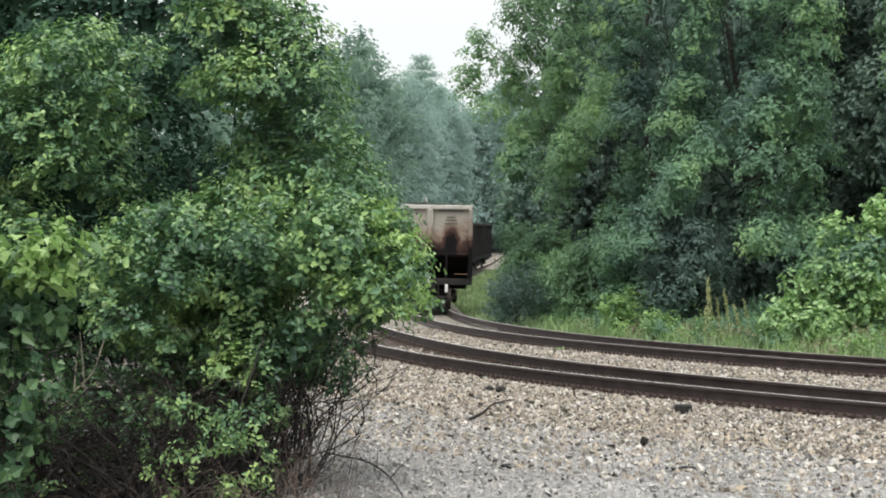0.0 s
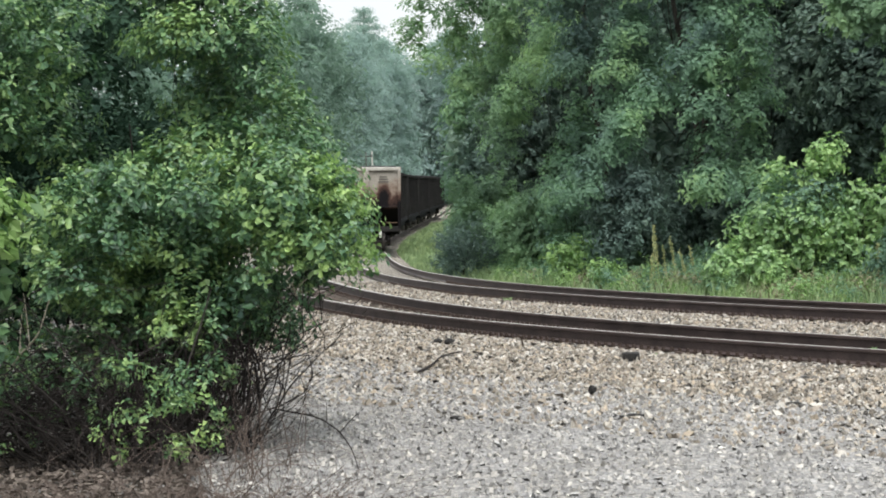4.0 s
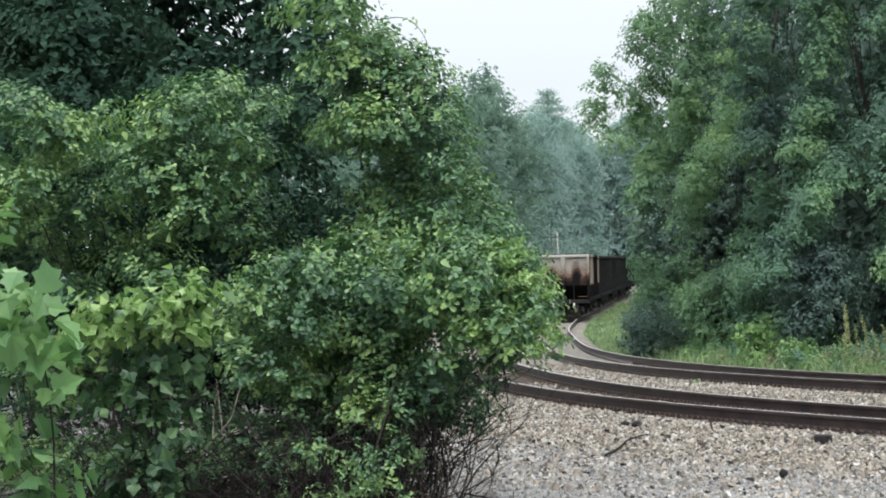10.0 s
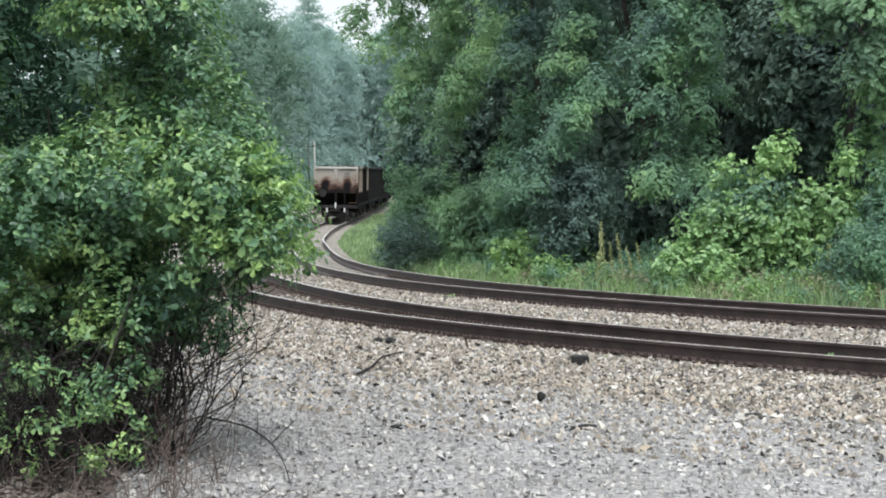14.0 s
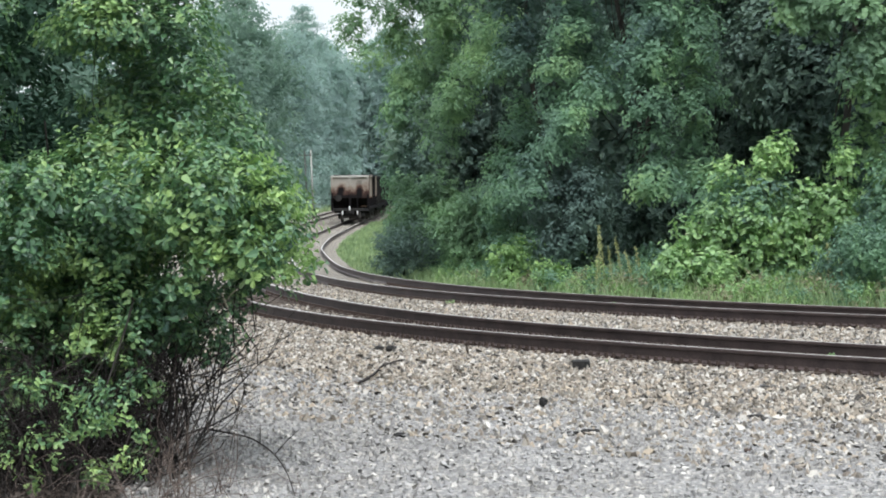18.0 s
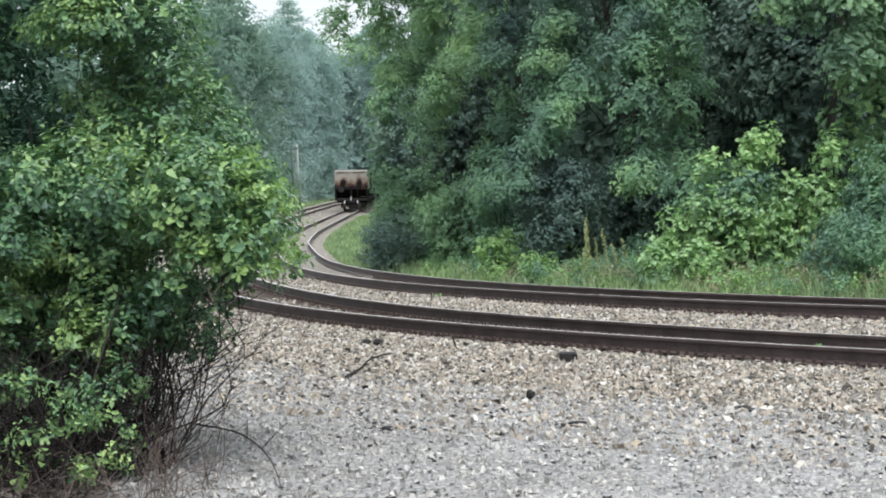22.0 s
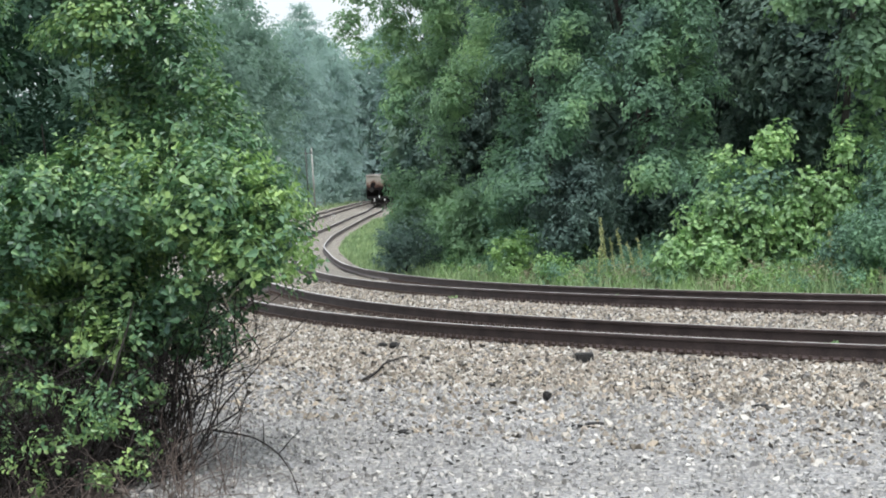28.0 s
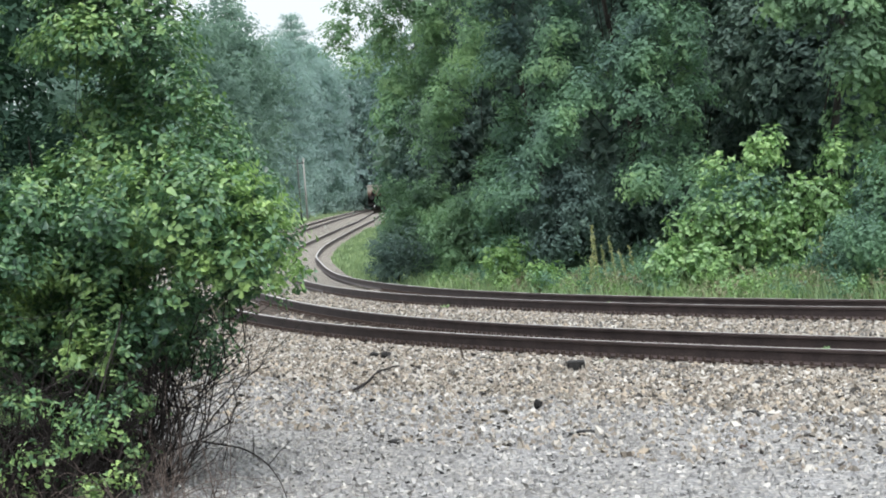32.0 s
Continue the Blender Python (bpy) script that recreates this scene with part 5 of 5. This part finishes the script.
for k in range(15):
    low_bush("distant undergrowth at the end of the view, coloured blue-green for haze", (-42 + k * 4.2, 288 + 5 * math.sin(k * 1.9)), 6.5, 7.5, 14, M_FAR2, 700 + k, 0.8, 0.7, align=0.8)


def pine(base, h, seed):
    """A white pine: level whorls of limbs with flat plumes of needles."""
    rng = np.random.default_rng(seed)
    z = float(grade(base[1])) - 0.2
    cl = []
    for k in range(11):
        f = k / 10
        zz = h * (0.55 + 0.44 * f)
        for q in range(4):
            reach = (3.8 * (1 - f) ** 0.5 + 0.9) * rng.uniform(0.5, 1.1)
            a = k * 2.4 + q * 1.57 + rng.normal(0, 0.35)
            for rr in (0.35, 0.7, 1.0):
                w = 0.35 + 0.55 * rr * min(1.0, reach / 3)
                cl.append((math.cos(a) * reach * rr, math.sin(a) * reach * rr, zz + rr * reach * 0.10 + rng.normal(0, 0.12), w, w, 0.16))
    return plant("pine_tree", "tall hazy pine with level plumed limbs", "pine tree", (base[0], base[1], z), (h, 0.3), cl, M_FAR2, rng, 7.0, 6, 0.34, "lance", 0.0, M_HAZEBARK, "pines", "crown", 0, 0, 0.3)


pine((-21.7, 262), 30.5, 201)
pine((-19.2, 268), 26, 202)

# ---- verge grass and tall weeds ----
M_DRYWEED = leaf_material("dry_weed", (0.14, 0.13, 0.09), (0.22, 0.21, 0.14), (0.32, 0.31, 0.2), 1.0, 0.7, 0.2, 0.1)
def grass(name, label, line, s0, s1, o0, o1, n, h0, h1, seed, width=0.018, mat=None, z=-0.22):
    rng = np.random.default_rng(seed)
    s, o = rng.uniform(s0, s1, n), rng.uniform(o0, o1, n)
    p = line.at(s, o)
    h = rng.uniform(h0, h1, n) * (0.6 + 0.6 * rng.random(n) ** 2)
    a = rng.random(n) * 6.28
    side = np.stack([np.cos(a), np.sin(a), 0 * a], 1) * width * rng.uniform(0.6, 1.6, n)[:, None]
    bend = np.column_stack([rng.normal(0, 0.28, (n, 2)), np.zeros(n)]) * h[:, None]
    b = np.column_stack([p, grade(p[:, 1]) + (bank(o) if line is FAR else z)])
    up = np.column_stack([np.zeros((n, 2)), h])
    v = np.stack([b - side, b + side, b + up * 0.55 + bend * 0.35 + side * 0.7, b + up * 0.55 + bend * 0.35 - side * 0.7, b + up + bend], 1)
    f = np.array([(0, 1, 2), (0, 2, 3), (3, 2, 4)])
    return tagged(new(name, mesh_from(name, v.reshape(-1, 3), (np.arange(n)[:, None, None] * 5 + f[None]).reshape(-1, 3), mat or M_GRASS)), label, "grass", kind="stuff")


grass("verge_grass", "tall pale green verge grass", FAR, FAR.where(22.5) - 4, FAR.where(50), 1.8, 8.0, 20000, 0.15, 0.5, 301, 0.012)
grass("verge_grass", "mown-looking light green grass beside the bend", FAR, FAR.where(48), FAR.where(150), 1.5, 7.5, 30000, 0.12, 0.35, 302, 0.035)
grass("verge_grass", "pale grass on the far side of the line", NEAR, NEAR.where(90), NEAR.where(270), -7.0, -2.2, 9000, 0.2, 0.6, 303, 0.06)


def weeds(name, label, s0, s1, o0, o1, n, r, mat, seed, size, count):
    """Low broad-leaved weeds along the bank."""
    rng = np.random.default_rng(seed)
    s, o = rng.uniform(s0, s1, n), rng.uniform(o0, o1, n)
    p = FAR.at(s, o)
    rad = rng.uniform(r * 0.5, r * 1.3, n)
    cen = np.column_stack([p, grade(p[:, 1]) + bank(o) + rad * 0.5])
    v, f = sprigs(cen, np.stack([rad, rad, rad * rng.uniform(0.7, 1.5, n)], 1), count, 5, size, rng, "diamond", 0.0, 0.3)
    return tagged(new(name, mesh_from(name, v, f, mat)), label, "weeds", kind="stuff")


weeds("bank_weeds", "low mid-green broad-leaved weeds along the bank", FAR.where(23) - 3, FAR.where(50), 2.6, 7.0, 330, 0.26, M_WOOD2, 601, 0.085, 38)
weeds("bank_weeds", "low pale green weeds along the bank", FAR.where(23) - 3, FAR.where(48), 2.2, 6.0, 200, 0.2, M_YELLOW, 602, 0.075, 38)
weeds("bank_weeds", "dry brownish seeding weeds along the bank", FAR.where(23) - 3, FAR.where(46), 2.4, 5.5, 120, 0.2, M_DRYWEED, 603, 0.065, 38)

# ---- tall weeds, poles, small things ----
def mullein(base, h, seed, lean=0.0):
    """A tall seeding stalk with a knobbly flower spike."""
    rng = np.random.default_rng(seed)
    root = tagged(new("mullein_stalk"), "tall pale yellow-green flower stalk gone to seed", "weed", "tall weeds on the verge")
    root.location = (base[0], base[1], bank_z(*base))
    top = np.array([lean * h, 0, h])
    line = bent((0, 0, -0.05), top, rng, 0.02, 8)
    v, f = tubes([(line, np.linspace(0.014, 0.007, 8))], 6)
    under(new("stem", mesh_from("stem", v, f, M_WEEDSTEM, smooth=True)), root)
    n = int(90 * h)
    t = rng.uniform(0.5, 1.0, n)
    p = np.stack([np.interp(t, np.linspace(0, 1, 8), line[:, k]) for k in range(3)], 1)
    d = unit(rng.normal(0, 1, (n, 3)) + [0, 0, 0.4])
    v, f = leaf_mesh(p, d, rng.normal(0, 1, (n, 3)), rng.uniform(0.03, 0.06, n), rng, "oval")
    under(new("flower_spike", mesh_from("flower_spike", v, f, M_SEED)), root)
    n = 14
    t = rng.uniform(0.02, 0.45, n)
    p = np.stack([np.interp(t, np.linspace(0, 1, 8), line[:, k]) for k in range(3)], 1)
    d = unit(np.column_stack([rng.normal(0, 1, (n, 2)), np.full(n, 0.5)]))
    v, f = leaf_mesh(p, d, np.tile([0, 0, 1.0], (n, 1)), rng.uniform(0.12, 0.22, n), rng, "lance")
    under(new("leaf_growth", mesh_from("leaf_growth", v, f, M_GRASS)), root)
    return root


M_WEEDSTEM = plain_material("weed_stem", (0.20, 0.24, 0.12), (0.32, 0.35, 0.18), 9.0, 0.8, bump=0.0)
M_SEED = leaf_material("seed_spike", (0.22, 0.25, 0.12), (0.34, 0.36, 0.18), (0.48, 0.48, 0.27), 3.0, 0.7, 0.2, 0.1)
for k, (x, y, h, lean) in enumerate([(3.15, 35.0, 1.45, -0.03), (3.28, 35.1, 1.2, -0.12), (3.4, 35.0, 1.0, -0.1), (3.62, 35.2, 1.15, -0.14), (3.85, 35.0, 0.85, -0.25), (4.05, 35.2, 0.9, -0.2),
                                     (3.0, 34.8, 0.8, 0.05), (6.95, 31.2, 0.95, -0.03), (7.15, 31.1, 0.6, 0.02), (8.05, 30.4, 0.75, 0.0), (8.6, 30.3, 0.6, -0.05)]):
    mullein((x, y), h, 400 + k, lean)

M_POLE = plain_material("weathered_pole", (0.30, 0.30, 0.27), (0.42, 0.42, 0.39), 1.0, 0.9, bump=0.3)
M_DARKPOLE = plain_material("dark_creosoted_pole", (0.06, 0.065, 0.06), (0.11, 0.11, 0.10), 1.0, 0.9, bump=0.3)


def pole(x, y, h, r, mat, label, lean, arm):
    root = tagged(new("utility_pole"), label, "pole", "poles along the line")
    z = float(grade(y)) - 0.25
    root.matrix_world = pose(x, y, z, 0, lean, 0)
    part("shaft", cyl_bm(r, h, (0, 0, h / 2), "Z", 10, r * 0.7), mat, root, smooth=True)
    if arm:
        part("crossarm", box_bm((1.5, 0.12, 0.12), (0, 0, h - 0.5), 0.01), mat, root)
        for x0 in (-0.6, 0.6):
            part("insulator", cyl_bm(0.05, 0.15, (x0, 0, h - 0.36), "Z", 8), mat, root)
    return root


pole(-15.6, 201, 7.6, 0.13, M_POLE, "pale weathered pole beside the line", -2.0, False)
pole(-15.9, 196, 7.4, 0.10, M_DARKPOLE, "dark pole beside the line", -2.0, True)

# a white cabinet low beside the near track, far off
cab = tagged(new("relay_cabinet"), "small white metal relay cabinet between the tracks", "cabinet")
cab.location = (-10.4, 155, float(grade(155)) - 0.1)
part("body", box_bm((0.34, 0.28, 0.30), (0, 0, 0.15), 0.02), M_TRIM, cab)
part("lid", box_bm((0.38, 0.32, 0.05), (0, 0, 0.32), 0.012), M_TRIM, cab)

M_LUMP = plain_material("black_lump", (0.012, 0.012, 0.012), (0.03, 0.028, 0.026), 20.0, 0.7, bump=0.6, dist=0.01)


def lot_z(x, y):
    i = np.argmin(np.linalg.norm(NEAR.p - np.array([x, y]), axis=1))
    return float(grade(y) + shoulder((np.array([x, y]) - NEAR.p[i]) @ NEAR.n[i]))


def lump(name, label, category, x, y, size, seed, mat=None):
    """A rough stone-like lump that sits in the gravel."""
    rng = np.random.default_rng(seed)
    bm = bmesh.new()
    bmesh.ops.create_icosphere(bm, subdivisions=2, radius=0.5)
    for v in bm.verts:
        v.co *= 1 + rng.normal(0, 0.09)
        v.co = Vector((v.co.x * size[0], v.co.y * size[1], v.co.z * size[2]))
    me = bpy.data.meshes.new(name)
    bm.to_mesh(me)
    bm.free()
    me.materials.append(mat or M_LUMP)
    ob = tagged(new(name, me), label, category)
    ob.location = (x, y, lot_z(x, y) + size[2] * 0.35)
    return ob


lump("coal_lump", "black lump of coal lying on the gravel", "coal", 0.83, 15.5, (0.085, 0.09, 0.10), 501)
lump("coal_lump", "black lump of coal in the ballast", "coal", -0.88, 21.6, (0.13, 0.1, 0.09), 502)
lump("coal_lump", "black lump of coal in the ballast", "coal", -0.73, 21.5, (0.14, 0.1, 0.10), 503)
for k, (x, y, sx) in enumerate([(1.9, 18.6, 0.16), (0.55, 21.0, 0.12), (0.1, 18.9, 0.10), (2.3, 16.4, 0.12), (1.1, 13.7, 0.16), (0.95, 13.6, 0.1), (-0.4, 13.6, 0.14), (2.6, 14.6, 0.1), (0.35, 16.8, 0.1), (1.5, 20.2, 0.2), (2.0, 19.2, 0.14), (-0.3, 20.0, 0.1), (3.1, 17.0, 0.12), (-0.27, 27.3, 0.16)]):
    lump("dark_clod", "dark clod of soil and rotten wood on the gravel", "clod", x, y, (sx, 0.07, 0.035), 510 + k)
lump("red_stone", "reddish brick-coloured stone on the gravel", "stone", 2.15, 12.6, (0.05, 0.04, 0.03), 540, M_PLATE)

blk = tagged(new("timber_block"), "black creosoted timber block beside the rail", "block")
blk.location = (1.46, 19.1, lot_z(1.46, 19.1) - 0.01)
part("body", box_bm((0.19, 0.16, 0.13), (0, 0, 0.05), 0.012), M_LUMP, blk)
cane("fallen_branch", "crooked dead branch lying on the ballast", [(-0.93, 17.4, lot_z(-0.93, 17.4) + 0.02), (-0.80, 18.0, 0.03), (-0.76, 18.9, 0.03), (-0.62, 19.6, 0.02), (-0.55, 19.9, 0.01)], 0.016, M_TWIG, "branch", [(9, (-0.72, 18.1, 0.06)), (16, (-0.5, 19.2, 0.07))])
stake = tagged(new("metal_stake"), "short leaning rusty stake beside the rail", "stake")
stake.matrix_world = pose(0.24, 21.3, lot_z(0.24, 21.3) - 0.02, 0, -12, 0)
part("shaft", box_bm((0.025, 0.02, 0.16), (0, 0, 0.08), 0.004), M_TIE, stake)
part("cap", box_bm((0.045, 0.035, 0.02), (0, 0, 0.165), 0.004), M_TIE, stake)


def weed(x, y, z, h, seed, mat=None):
    rng = np.random.default_rng(seed)
    n = 16
    d = unit(np.column_stack([rng.normal(0, 0.7, (n, 2)), rng.uniform(0.4, 1.2, n)]))
    v, f = leaf_mesh(np.zeros((n, 3)) + rng.normal(0, 0.01, (n, 3)), d, rng.normal(0, 1, (n, 3)), h * 0.6 * rng.uniform(0.6, 1.1, n), rng, "oval")
    ob = tagged(new("weed", mesh_from("weed", v, f, mat or M_GRASS)), "small green weed growing beside the rail", "weed", "weeds by the rails")
    ob.location = (x, y, z)
    return ob


for k, (line, y, off, h) in enumerate([(NEAR, 20.55, 0.3, 0.16), (NEAR, 19.85, 0.45, 0.22), (NEAR, 19.6, 0.35, 0.12), (FAR, 30.3, 0.5, 0.2), (FAR, 29.3, 0.45, 0.18), (FAR, 31.6, 0.5, 0.15), (FAR, 27.9, 0.4, 0.14), (FAR, 26.9, 0.4, 0.16), (FAR, 33.0, -0.95, 0.2), (FAR, 32.6, 0.5, 0.12), (NEAR, 21.2, -1.3, 0.1)]):
    s = line.where(y)
    q = line.at(s, off)
    weed(q[0], q[1], float(grade(q[1])) - 0.1, h, 560 + k, M_SAP if k < 3 else None)

motions()
